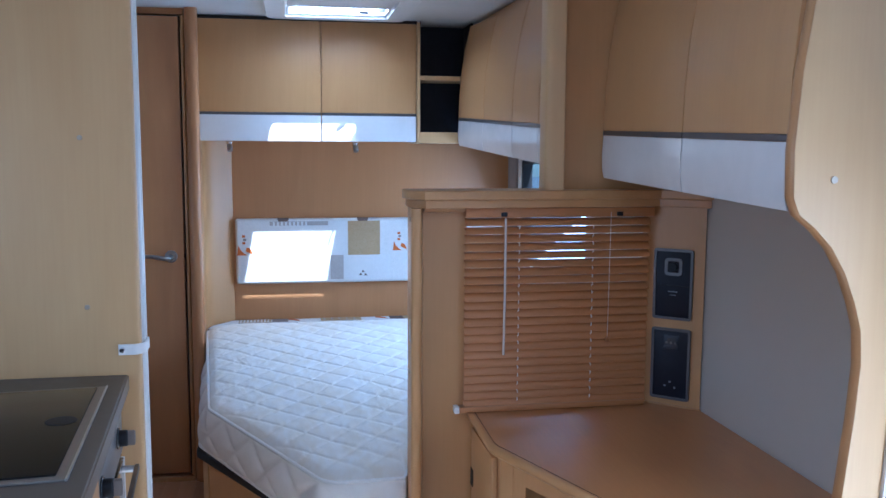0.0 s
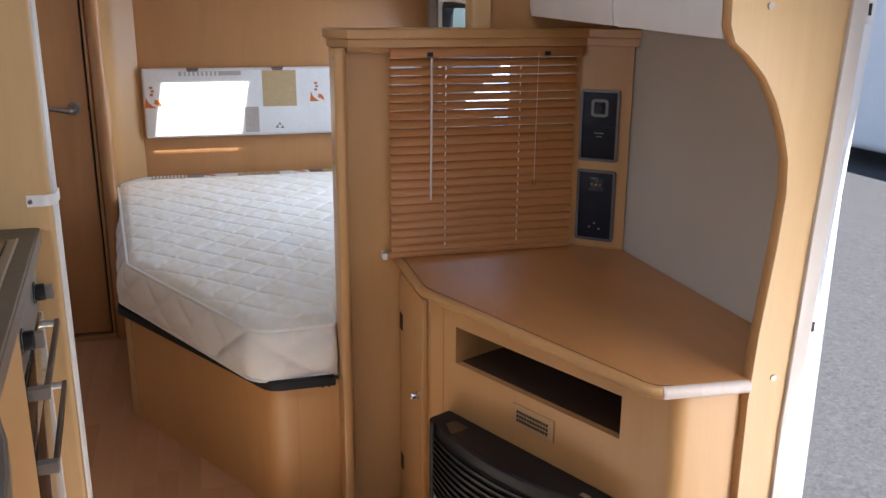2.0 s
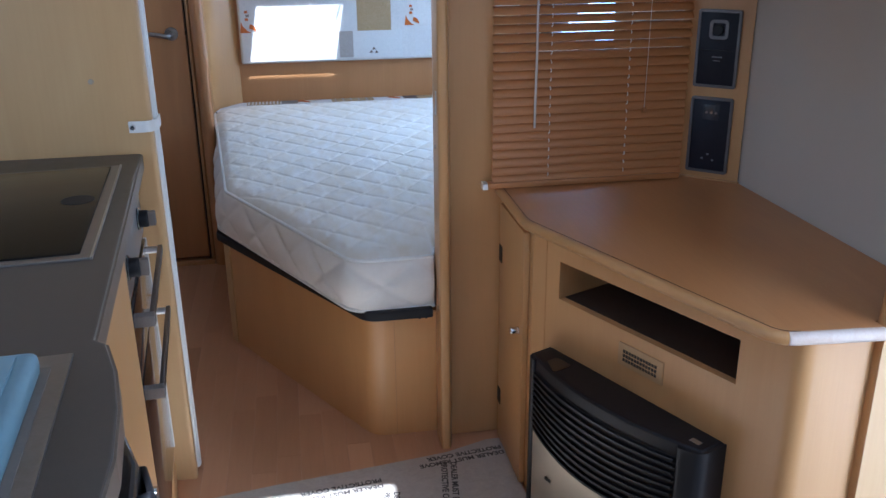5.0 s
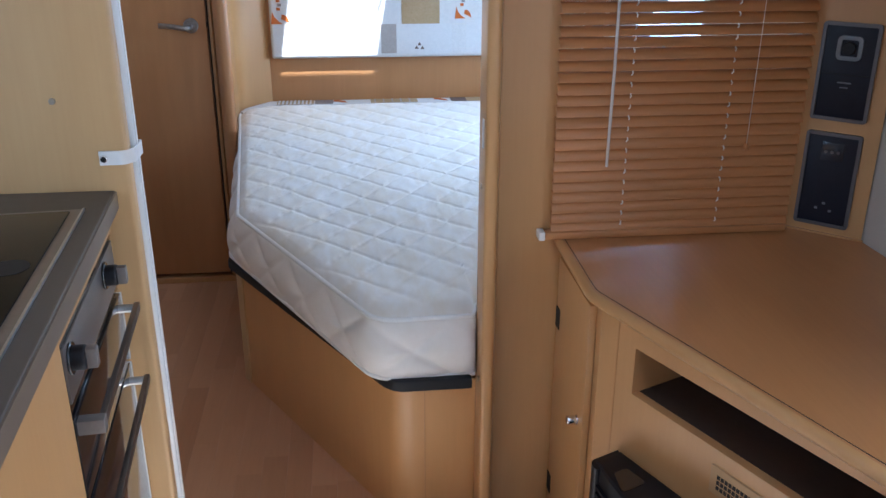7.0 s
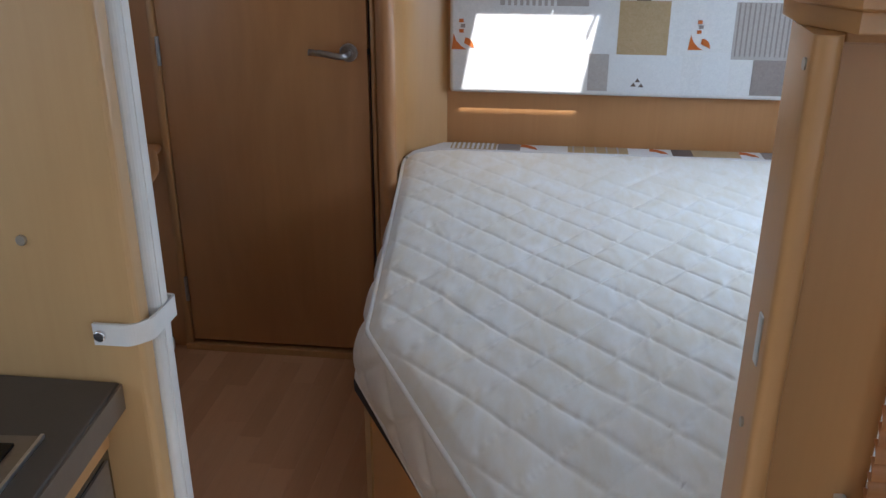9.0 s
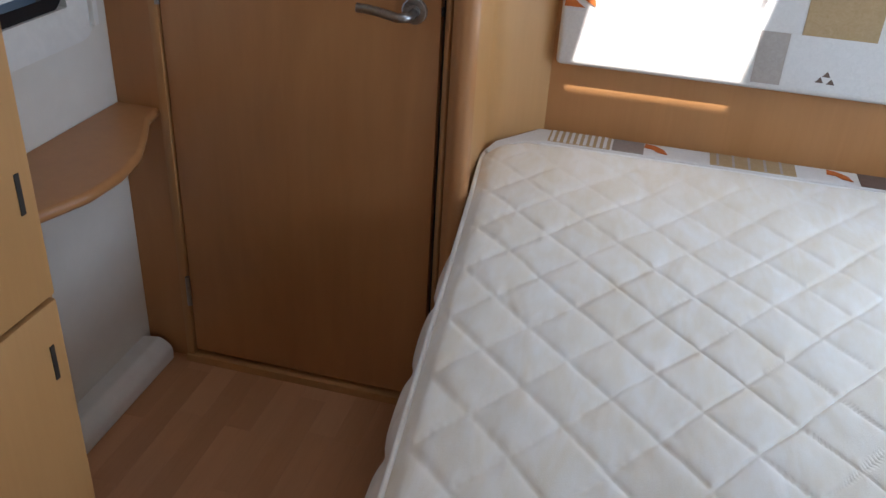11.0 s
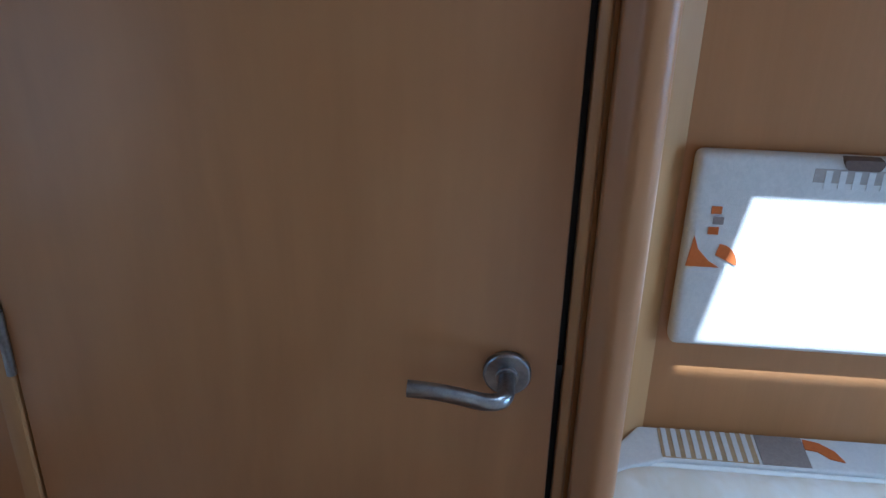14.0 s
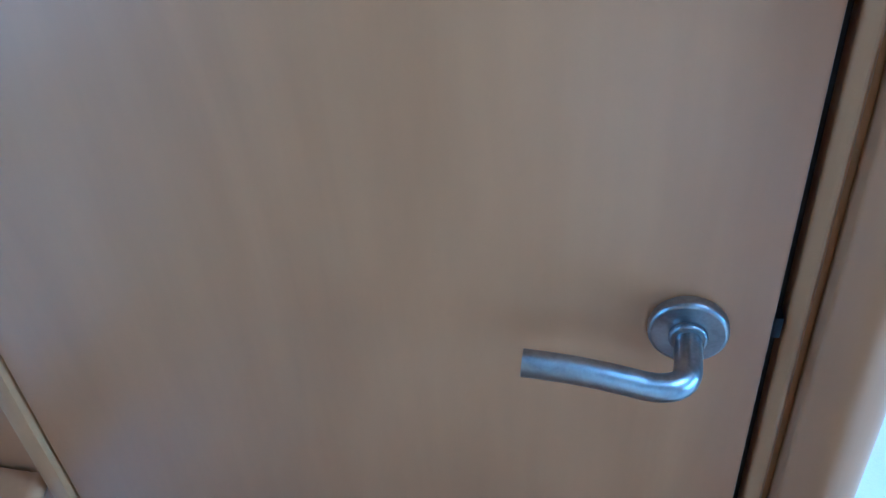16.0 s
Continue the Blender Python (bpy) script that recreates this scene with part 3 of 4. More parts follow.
# ---- bed ----
bed = thing("bed", (0.6, 3.2, 0), "fixed bed base of beech laminate with cut corner", "bed")
base_plan = rounded([(-0.048, 4.14), (-0.048, 3.0), (0.388, 2.262), (0.585, 2.262), (XR - 0.004, 2.262), (XR - 0.004, 4.14)], [0, 0.012, 0.075, 0, 0, 0], 12)
part("base", smooth(prism(base_plan, 0.0, 0.385), 30), BASEWOOD, bed)
for hx in (0.525, 0.543):
    part("screw_hole", disc((hx, 2.2615, 0.366), (0, 1, 0), 0.0035, 0.003, 12), DARKLINE, bed)
part("base_corner", smooth(prism(rounded([(-0.0505, 3.03), (-0.051, 2.995), (-0.032, 2.964), (-0.026, 2.967), (-0.046, 3.0), (-0.046, 3.03)], [0, 0.008, 0, 0, 0.006, 0], 4), 0.0, 0.384)), MAPLE, bed)
part("seam", box(0.452, 0.4535, 2.2605, 2.264, 0.0, 0.384), EDGE, bed)
rim = rounded([(-0.070, 4.0), (-0.070, 2.980), (0.372, 2.216), (0.556, 2.216), (0.556, 2.30), (0.40, 2.30), (0.0, 3.0), (0.0, 4.0)], [0, 0.03, 0.07, 0, 0, 0, 0, 0], 8)
part("rim", prism(rim, 0.384, 0.414, 0.008), RUBBER, bed, "black padded rubber edge")

# mattress with quilted top
low_plan = [(-0.125, 4.080), (-0.106, 3.78), (-0.054, 2.950), (0.342, 2.236), (0.566, 2.240), (0.566, 2.295), (XR - 0.02, 2.295), (XR - 0.02, 4.098)]
mat_plan = [(-0.133, 4.096), (-0.100, 3.78), (-0.018, 2.900), (0.345, 2.240), (0.566, 2.245), (0.566, 2.295), (XR - 0.02, 2.295), (XR - 0.02, 4.098)]
loop = rounded(mat_plan, [0.125, 0.10, 0.06, 0.08, 0.01, 0.01, 0.01, 0.05], 10)


def rise(y):
    """The mattress lies a little higher towards its head."""
    return 0.037 * (y - 2.40)



def resample(loop, n):
    pts = [Vector(p) for p in loop]
    seg = [(pts[(i + 1) % len(pts)] - pts[i]).length for i in range(len(pts))]
    total, out = sum(seg), []
    i, acc = 0, 0.0
    for k in range(n):
        want = total * k / n
        while acc + seg[i] < want:
            acc += seg[i]
            i += 1
        out.append(pts[i].lerp(pts[(i + 1) % len(pts)], (want - acc) / max(seg[i], 1e-9)))
    return out


def quilt(x, y):
    """Height of the diamond quilting: pillows between stitched lines, with small puckers."""
    dx, dy = x - 0.076, y - 3.793
    u, v = 7.85 * dx - 5.96 * dy, 6.71 * dx + 6.95 * dy
    u, v = u + 0.05 * noise.noise((x * 6, y * 6, 4.0)), v + 0.05 * noise.noise((x * 6, y * 6, 9.0))
    a, b = abs(u - round(u)), abs(v - round(v))
    d = min(a, b)
    h = 0.0034 * (1 - math.exp(-d * 32.0)) + 0.0028 * (1 - math.exp(-d * 6.0))
    pucker = noise.noise((x * 62 + 3 * noise.noise((x * 9, y * 9, 7.0)), y * 13, 2.0))
    h += 0.0016 * math.exp(-d * 5) * pucker
    return h + 0.0016 * noise.noise((x * 30, y * 17, 0.3)) + 0.004 * noise.noise((x * 5, y * 5, 1.3))


mattress = thing("mattress", (0.6, 3.2, 0.41), "white quilted mattress with cut corner on the bed base", "mattress")
N, TOP, LOW = 640, 0.578, 0.412
outline = resample(loop, N)
low_outline = resample(rounded(low_plan, [0.125, 0.10, 0.06, 0.08, 0.01, 0.01, 0.01, 0.05], 10), N)
centre = Vector((0.55, 3.25))
verts, faces = [], []
rings = 170
for r in range(rings + 1):
    s = 1 - r / rings
    for p in outline:
        q = centre.lerp(p, s)
        edge = (1 - s)
        dome = -0.020 * math.exp(-edge * 30)
        verts.append((q.x, q.y, TOP + rise(q.y) + dome + (quilt(q.x, q.y) * min(1, edge * 24))))
for r in range(rings):
    for k in range(N):
        j = (k + 1) % N
        if r == rings - 1:
            continue
        faces.append((r * N + k, r * N + j, (r + 1) * N + j, (r + 1) * N + k))
faces.append(tuple((rings - 1) * N + k for k in range(N)))
me = bpy.data.meshes.new("tmp")
me.from_pydata(verts[: rings * N], [], faces)
bm = bmesh.new()
bm.from_mesh(me)
bmesh.ops.recalc_face_normals(bm, faces=bm.faces)
for f in bm.faces:
    f.smooth = True
part("top", bm, MATTRESS, mattress)
verts, faces = [], []
rows = 26
length = sum((outline[(k + 1) % N] - outline[k]).length for k in range(N))
for r in range(rows + 1):
    s = r / rows
    for k, p in enumerate(outline):
        nrm = (outline[(k + 1) % N] - outline[k - 1]).normalized()
        out = Vector((-nrm.y, nrm.x))
        out = out if out.dot(p - centre) > 0 else -out
        along = length * k / N
        u, v = (along / 0.20 + s), (along / 0.20 - s)
        d = min(abs(u - round(u)), abs(v - round(v)))
        puff = 0.008 * math.sin(math.pi * s) ** 0.6 + 0.015 * (1 - math.exp(-d * 10)) * math.sin(math.pi * s) ** 0.7 - 0.001
        if p.y > 3.55 and p.x < 0.1:
            puff *= max(0.1, 1 - (p.y - 3.55) / 0.2)
        if p.x > 0.545 and p.y < 2.5:
            puff, out = puff * max(0.0, min(1.0, (2.262 - p.y) / 0.012)), Vector((0, -1))
        q = p.lerp(low_outline[k], s) + out * puff
        verts.append((q.x, q.y, TOP + rise(p.y) - 0.021 - (TOP - 0.021 - LOW) * s))
for r in range(rows):
    for k in range(N):
        j = (k + 1) % N
        faces.append((r * N + k, r * N + j, (r + 1) * N + j, (r + 1) * N + k))
me.clear_geometry()
me.from_pydata(verts, [], faces)
bm = bmesh.new()
bm.from_mesh(me)
bpy.data.meshes.remove(me)
bmesh.ops.recalc_face_normals(bm, faces=bm.faces)
for f in bm.faces:
    f.smooth = True
part("side", bm, MATTSIDE, mattress, "satin quilted side border")
for name, z, off in (("piping", TOP - 0.018, 1.0), ("lower_piping", LOW + 0.006, 1.003)):
    part(name, tube([(*(centre + (p - centre) * off), z + rise(p.y)) for p in (outline if z > 0.5 else low_outline)[::2]], 0.0055, 8, closed=True), PIPING, mattress)

# headboard and lower fabric strip
hb = thing("headboard", (0.6, 4.16, 0.81), "padded headboard in pale patchwork fabric", "headboard")
HX0, HX1, HZ0, HZ1, HY = 0.006, 1.30, 0.809, 1.122, 4.154
bm = box(HX0, HX1, HY, YB - 0.002, HZ0, HZ1, 0.015, segments=4)
part("pad", bm, FABRIC, hb)


def patch(x0, x1, z0, z1, mat, parent, name="fabric_patch", y=HY - 0.001):
    part(name, box(x0, x1, y, y + 0.003, z0, z1), mat, parent)


def motif(x, z, s, parent, y=HY - 0.002, flip=1):
    """Small printed leaf motif: orange blade, quarter leaf and three squares."""
    bm = prism([(x - 0.5 * s, z), (x + 0.1 * s, z), (x - 0.1 * s, z + 0.12 * s), (x - 0.32 * s, z + 0.35 * s), (x - 0.42 * s, z + 0.62 * s)], y, y + 0.002, axis="y")
    part("print", bm, FABORANGE, parent)
    leaf = [(x + 0.0 * s, z + 0.25 * s)] + [(x + s * (0.05 + 0.35 * math.sin(a)), z + s * (0.05 + 0.42 * math.cos(a))) for a in [k * 0.26 for k in range(7)]]
    part("print", prism(leaf, y, y + 0.002, axis="y"), FABORANGE, parent)
    for k in range(3):
        part("print", box(x - 0.2 * s + (k % 2) * 0.06 * s, x - 0.02 * s + (k % 2) * 0.06 * s, y, y + 0.002, z + (0.66 + 0.2 * k) * s, z + (0.80 + 0.2 * k) * s), FABORANGE if k != 1 else FABTAUPE, parent)


patch(0.165, 0.44, 1.088, 1.108, FABGREIGE, hb)
for k in range(9):
    patch(0.18 + k * 0.019, 0.189 + k * 0.019, 1.080, 1.106, FABWHITE, hb, "stripe", HY - 0.0015)
patch(0.445, 0.53, 0.945, 1.108, FABWHITE, hb)
patch(0.450, 0.513, 0.826, 0.943, FABGREIGE, hb)
patch(0.535, 0.69, 0.943, 1.108, FABTAN, hb)
patch(0.515, 0.74, 0.824, 0.943, FABWHITE, hb)
patch(0.80, 0.885, 0.824, 0.955, FABWHITE, hb)
patch(0.885, 1.06, 0.935, 1.108, FABGREIGE, hb)
for k in range(11):
    patch(0.893 + k * 0.015, 0.898 + k * 0.015, 0.945, 1.106, FABTAUPE, hb, "stripe", HY - 0.0016)
patch(0.955, 1.06, 0.824, 0.935, FABTAUPE, hb)
patch(1.08, 1.29, 0.824, 1.0, FABTAN, hb)
for x in (0.228, 0.606):
    part("pull_tab", prism(rounded([(x - 0.030, HZ1 + 0.001), (x + 0.030, HZ1 + 0.001), (x + 0.022, HZ1 - 0.014), (x - 0.022, HZ1 - 0.014)], 0.006, 3), HY - 0.003, HY + 0.016, axis="y"), FABBROWN, hb, "dark brown fabric tab")
motif(0.052, 0.948, 0.080, hb)
motif(0.790, 0.962, 0.075, hb)
for dx, dz in ((0.0, 0.022), (-0.012, 0.008), (0.012, 0.006)):
    part("print", prism([(0.607 + dx - 0.009, 0.835 + dz), (0.607 + dx + 0.009, 0.835 + dz), (0.607 + dx, 0.835 + dz + 0.013)], HY - 0.002, HY, axis="y"), FABBROWN, hb)
strip = thing("bed_end_pad", (0.6, 4.14, 0.45), "low fabric-covered pad behind the mattress", "cushion")
part("pad", prism(rounded([(-0.119, 4.00), (-0.105, 4.062), (-0.016, 4.182), (1.30, 4.186), (1.30, 4.102), (0.02, 4.102), (-0.06, 4.066), (-0.108, 3.99)], [0, 0.01, 0.01, 0, 0, 0.05, 0.03, 0], 4), 0.44, 0.632, 0.006), FABWHITE, strip)
for x0, x1, mat in ((0.015, 0.165, FABTAN), (0.170, 0.245, FABTAUPE), (0.40, 0.595, FABTAN), (0.735, 0.80, FABBROWN), (0.80, 0.95, FABTAN), (1.02, 1.15, FABTAUPE)):
    part("fabric_patch", box(x0, x1, 4.106, YB - 0.012, 0.60, 0.6332), mat, strip)
for k in range(9):
    part("stripe", box(0.020 + k * 0.016, 0.028 + k * 0.016, 4.107, YB - 0.012, 0.60, 0.6338), FABWHITE, strip)
for k in range(5):
    part("stripe", box(0.415 + k * 0.036, 0.421 + k * 0.036, 4.107, YB - 0.012, 0.60, 0.6338), FABGREIGE, strip)
for x in (0.275, 0.695, 0.98):
    part("print", prism([(x - 0.028, 4.175), (x - 0.004, 4.168), (x + 0.016, 4.150), (x + 0.026, 4.124), (x + 0.004, 4.130), (x - 0.010, 4.146), (x - 0.030, 4.150)], 0.60, 0.6338), FABORANGE, strip)

# ---- partition with blind, ledge and control panel ----
PY = 2.232
pw = thing("partition", (0.95, PY, 0), "beech partition between bed and sideboard with a hatch", "partition", kind="structure")
part("left_panel", box(0.585, 0.725, PY, 2.258, 0, 1.31), BEECH, pw)
part("lower_panel", box(0.725, 1.235, PY, 2.258, 0, 0.76), BEECH, pw)
part("top_rail", box(0.725, 1.235, PY, 2.258, 1.275, 1.31), BEECH, pw)
part("right_panel", box(1.235, XR, PY, 2.258, 0, 1.31), BEECH, pw)
bm = prism(rounded([(0.567, 2.160), (0.592, 2.160), (0.602, 2.20), (0.602, 2.262), (0.570, 2.262)], [0.010, 0.012, 0.01, 0.004, 0.004], 5), 0, 1.30)
part("post", smooth(bm), BEECH, pw, "rounded beech edge post")
part("strike_plate", box(0.5660, 0.5690, 2.184, 2.200, 0.949, 1.007, 0.0005), STEEL, pw, "narrow steel strike plate")
for hz, sy in ((1.271, 2.182), (0.865, 2.207), (0.42, 2.20)):
    part("screw", disc((0.5675, sy, hz), (1, 0, 0), 0.006, 0.004, 14), SCREW, pw)
def ledge_outline(inset):
    return [(0.560 + inset, 2.30), (0.560 + inset, 2.222 + 0.4 * inset), (0.600 + 0.4 * inset, 2.154 + inset), (0.64, 2.156 + inset), (1.255, 2.186 + inset), (XR - 0.003, 2.085 + inset), (XR - 0.003, 2.30)]


part("ledge", prism(ledge_outline(0.0), 1.321, 1.346, 0.006, segments=3), BEECH_H, pw, "moulded beech ledge")
part("ledge_underside", prism(ledge_outline(0.009), 1.300, 1.3215, 0.003), BEECH_H, pw)
part("ledge_moulding", box(0.606, 1.245, 2.203, 2.232, 1.287, 1.301, 0.004), BEECH_H, pw)
part("upper_panel", box(0.985, XR, PY, 2.258, 1.346, ZC), BEECH, pw)
part("upper_post", smooth(prism(rounded([(0.932, 2.20), (0.982, 2.192), (0.982, 2.275), (0.932, 2.275)], [0.02, 0.004, 0.01, 0.02], 5), 1.346, ZC)), MAPLE, pw, "pale rounded post")
part("post_seam", box(0.9822, 0.9850, 2.2225, 2.258, 1.346, ZC), DARKLINE, pw)

bl = thing("venetian_blind", (0.98, PY, 0.74), "closed wooden venetian blind hanging over the hatch", "blind")
BX0, BX1, BZ0, BZ1 = 0.715, 1.232, 0.752, 1.285
part("head_rail", box(BX0, BX1 + 0.01, 2.192, 2.230, BZ1 - 0.012, BZ1 + 0.014, 0.004), BLINDWOOD, bl)
TILT = (60, 50, 39)
slat_me = None
count = 23
pitch = (BZ1 - 0.03 - BZ0 - 0.012) / (count - 1)
for k in range(count):
    z = BZ0 + 0.018 + k * pitch
    if slat_me is None:
        prof = []
        for i in range(9):
            a = (i / 8 - 0.5)
            prof.append((a * 0.0280, 0.0046 * (1 - 4 * a * a)))
        prof = prof + [(p[0], p[1] - 0.0016) for p in prof[::-1]]
        sb = prism(prof, -(BX1 - BX0) / 2, (BX1 - BX0) / 2, axis="x")
        smooth(sb, 50)
        slat_me = bpy.data.meshes.new("slat")
        sb.to_mesh(slat_me)
        sb.free()
        slat_me.materials.append(BLINDWOOD)
    s = new("slat", slat_me)
    s.parent = bl
    s.matrix_basis = Matrix.Translation(Vector(((BX0 + BX1) / 2, 2.208, z)) - ORIGIN[bl.name]) @ Euler((radians(TILT[0 if k < 10 else 1 if k < 14 else 2] + 2.5 * math.sin(k * 1.7) + 1.5 * math.sin(k * 4.1)), radians(0.15 * math.sin(k * 2.3)), radians(0.2 * math.sin(k)))).to_matrix().to_4x4()
part("bottom_rail", box(BX0 - 0.012, BX1 - 0.004, 2.193, 2.222, BZ0 - 0.006, BZ0 + 0.010, 0.005), BLINDWOOD, bl)
# short pale cord pieces stand for light shining through the cord holes
for x in (0.862, 1.068):
    for k in range(count - 1):
        z = BZ0 + 0.018 + k * pitch
        sway = 0.0012 * math.sin(k * 2.1)
        part("ladder_cord", tube([(x + sway, 2.1995, z + 0.0035), (x + 0.0006, 2.1955, z + 0.0075), (x - sway, 2.1990, z + 0.0120)], 0.0014, 6), CORD_GLINT, bl)
part("pull_cord", tube([(1.115, 2.190, BZ1), (1.112, 2.189, 0.94)], 0.0006, 6), CORD_GLINT, bl)
part("pull_bead", disc((1.112, 2.189, 0.937), (0, 0, 1), 0.006, 0.013, 16, 0.004), BLINDWOOD, bl, "small wooden cord bead")
part("wand", tube([(0.822, 2.188, 1.272), (0.821, 2.184, 1.10), (0.819, 2.184, 0.905)], 0.0032, 8), WAND, bl, "clear tilt wand")
part("bracket", box(0.690, 0.704, 2.20, 2.232, 0.742, 0.760, 0.003), WHITEPLASTIC, bl)
for x in (0.818, 1.14):
    part("clip", box(x - 0.008, x + 0.008, 2.186, 2.194, 1.276, 1.287, 0.002), BLACK, bl)

# angled control cabinet
ca, cb = Vector((1.236, 2.230)), Vector((1.356, 2.118))
cd = (cb - ca).normalized()
cc = thing("control_cabinet", (1.30, 2.18, 0.745), "angled beech panel with two dark switch panels", "control panel")
part("face", prism([tuple(ca), tuple(cb), (XR - 0.002, 2.2315), (1.24, 2.2318)], 0.746, 1.300), BEECH, cc)


def on_face(bm):
    return local(bm, (ca.x, ca.y, 0), cd)


W = (cb - ca).length
for z0, z1 in ((0.990, 1.185), (0.765, 0.965)):
    part("switch_frame", on_face(frame_ring(0.025, W - 0.030, z0, z1, 0.007, -0.008, 0.0, 0.008)), TRIM, cc)
    part("switch_plate", on_face(box(0.031, W - 0.036, -0.005, 0.0, z0 + 0.006, z1 - 0.006, 0.001)), NAVY, cc, "dark switch plate")
mid = W / 2 - 0.002
part("dial_surround", on_face(frame_ring(mid - 0.024, mid + 0.024, 1.112, 1.160, 0.008, -0.009, -0.004, 0.012)), DIALGREY, cc)
part("dial", on_face(disc((mid, -0.010, 1.136), (0, 1, 0), 0.013, 0.012, 24, 0.002)), BLACK, cc)
part("divider", on_face(box(0.032, W - 0.037, -0.0065, -0.004, 1.082, 1.085)), BLACK, cc)
part("mark", on_face(box(mid - 0.013, mid + 0.013, -0.0056, -0.004, 1.066, 1.069)), DIALGREY, cc)
part("mark", on_face(box(mid - 0.008, mid + 0.008, -0.0056, -0.004, 1.057, 1.059)), DIALGREY, cc)
part("gauge", on_face(box(mid - 0.022, mid + 0.022, -0.0062, -0.004, 0.905, 0.945, 0.001)), DISPLAY, cc)
for dx in (-0.012, 0.0, 0.012):
    part("led", on_face(disc((mid + dx, -0.006, 0.925), (0, 1, 0), 0.0035, 0.003, 12)), TRIM, cc)
for dx, dz in ((-0.014, 0.80), (0.014, 0.797), (0.0, 0.812)):
    part("switch_mark", on_face(box(mid + dx - 0.003, mid + dx + 0.003, -0.0058, -0.004, dz, dz + 0.005)), DIALGREY, cc)

# ---- sideboard with heater ----
A, B = Vector((0.752, 1.930)), Vector((1.022, 1.340))
fd = (B - A).normalized()
FL = (B - A).length
side = thing("sideboard", (1.05, 1.75, 0), "beech corner sideboard with open niche and small door", "sideboard")


def front(bm):
    return local(bm, (A.x, A.y, 0), fd)


NX0, NX1, NZ0, NZ1 = 0.093, 0.585, 0.580, 0.672
part("front_left_stile", front(box(0.0, NX0, 0.0, 0.018, 0.0, 0.722)), BEECH, side)
part("front_right_stile", front(box(NX1, FL, 0.0, 0.018, 0.0, 0.722)), BEECH, side)
part("front_top_rail", front(box(NX0, NX1, 0.0, 0.018, NZ1, 0.722)), BEECH, side)
part("front_panel", front(box(NX0, NX1, 0.0, 0.018, 0.0, NZ0)), BEECH, side)
# niche floor and back carry the recess shade in their colour
part("niche_floor", front(box(NX0, NX1, 0.018, 0.26, NZ0 - 0.014, NZ0)), NICHE_SHADE, side)
part("niche_roof", front(box(NX0, NX1, 0.018, 0.26, NZ1, NZ1 + 0.014)), BEECH_H, side)
part("niche_side", front(box(NX0 - 0.012, NX0, 0.018, 0.26, NZ0, NZ1)), BEECH, side)
part("niche_side", front(box(NX1, NX1 + 0.012, 0.018, 0.26, NZ0, NZ1)), BEECH, side)
part("niche_back", front(box(NX0, NX1, 0.26, 0.272, NZ0 - 0.014, NZ1 + 0.014)), NICHE_SHADE, side)
part("stile_seam", front(box(0.046, 0.049, -0.001, 0.004, 0.0, 0.72)), EDGE, side)
part("corner_post", smooth(prism(rounded([(1.010, 1.366), (1.022, 1.340), (1.040, 1.274), (1.10, 1.274), (1.10, 1.30), (1.05, 1.37)], [0, 0.0, 0.06, 0, 0, 0], 10), 0, 0.722), 30), BEECH, side, "pale rounded corner post")
part("end_panel", box(1.10, 1.178, 1.276, 1.292, 0, 0.722), BEECH, side)
part("left_side", box(0.752, 0.768, 1.93, 2.228, 0, 0.722), BEECH, side)
part("plinth", prism([(0.76, 2.22), (0.765, 1.94), (1.03, 1.36), (1.17, 1.30), (1.23, 1.30), (1.23, 1.36), (1.35, 1.36), (1.35, 2.1)], 0.0, 0.02), BEECH, side)
wt_front = rounded([(0.740, 2.228), (0.734, 1.935), (0.992, 1.274), (1.176, 1.260)], [0.0, 0.10, 0.05, 0.0], 8)
part("worktop", prism(wt_front + [(1.176, 1.287), (1.272, 1.287), (1.272, 1.360), (XR - 0.003, 1.360), (XR - 0.003, 2.112), (1.236, 2.224)], 0.722, 0.7455), TOPWOOD, side, "reddish laminate worktop")
part("nosing", tube([(q[0], q[1], 0.7338) for q in wt_front[:-3]], 0.0118, 12), BEECH_H, side, "rounded beech nosing")
part("nosing_seam", tube([(q[0] + 0.006, q[1] + 0.003, 0.7450) for q in wt_front[:-1]], 0.0012, 6), DARKLINE, side)
part("worktop_end", tube([(q[0], q[1], 0.7338) for q in wt_front[-4:]], 0.0122, 14), SHEEN_EDGE, side, "end edging with a sheen of light painted pale")
part("worktop_seal", prism([(1.236, 2.222), (1.356, 2.112), (1.359, 2.118), (1.24, 2.229)], 0.745, 0.749), EDGE, side)
sd = part("small_door", box(0.736, 0.751, 1.955, 2.200, 0.008, 0.706, 0.003), BEECH, side, "narrow door with knob")
for hz in (0.548, 0.122):
    part("hinge_slot", box(0.7340, 0.737, 2.168, 2.196, hz, hz + 0.046), DARKLINE, sd)
part("knob", disc((0.725, 1.990, 0.437), (1, 0, 0), 0.009, 0.022, 20, 0.003), CHROME, sd, "small chrome knob")
part("knob_rose", disc((0.7355, 1.990, 0.437), (1, 0, 0), 0.011, 0.003, 20), CHROME, sd)
vg = part("vent_grille", front(box(0.290, 0.415, -0.004, 0.002, 0.500, 0.552, 0.002)), material("tan_plastic", (0.43, 0.27, 0.125), 0.5), side, "small beige vent grille")
for i in range(12):
    for j in range(3):
        part("vent_hole", front(box(0.305 + i * 0.008, 0.311 + i * 0.008, -0.0047, -0.003, 0.512 + j * 0.010, 0.519 + j * 0.010)), DARKLINE, vg)

heater = thing("gas_heater", (0.83, 1.58, 0), "black and champagne gas heater set into the sideboard", "heater")
H0, H1, HT = 0.078, 0.576, 0.452


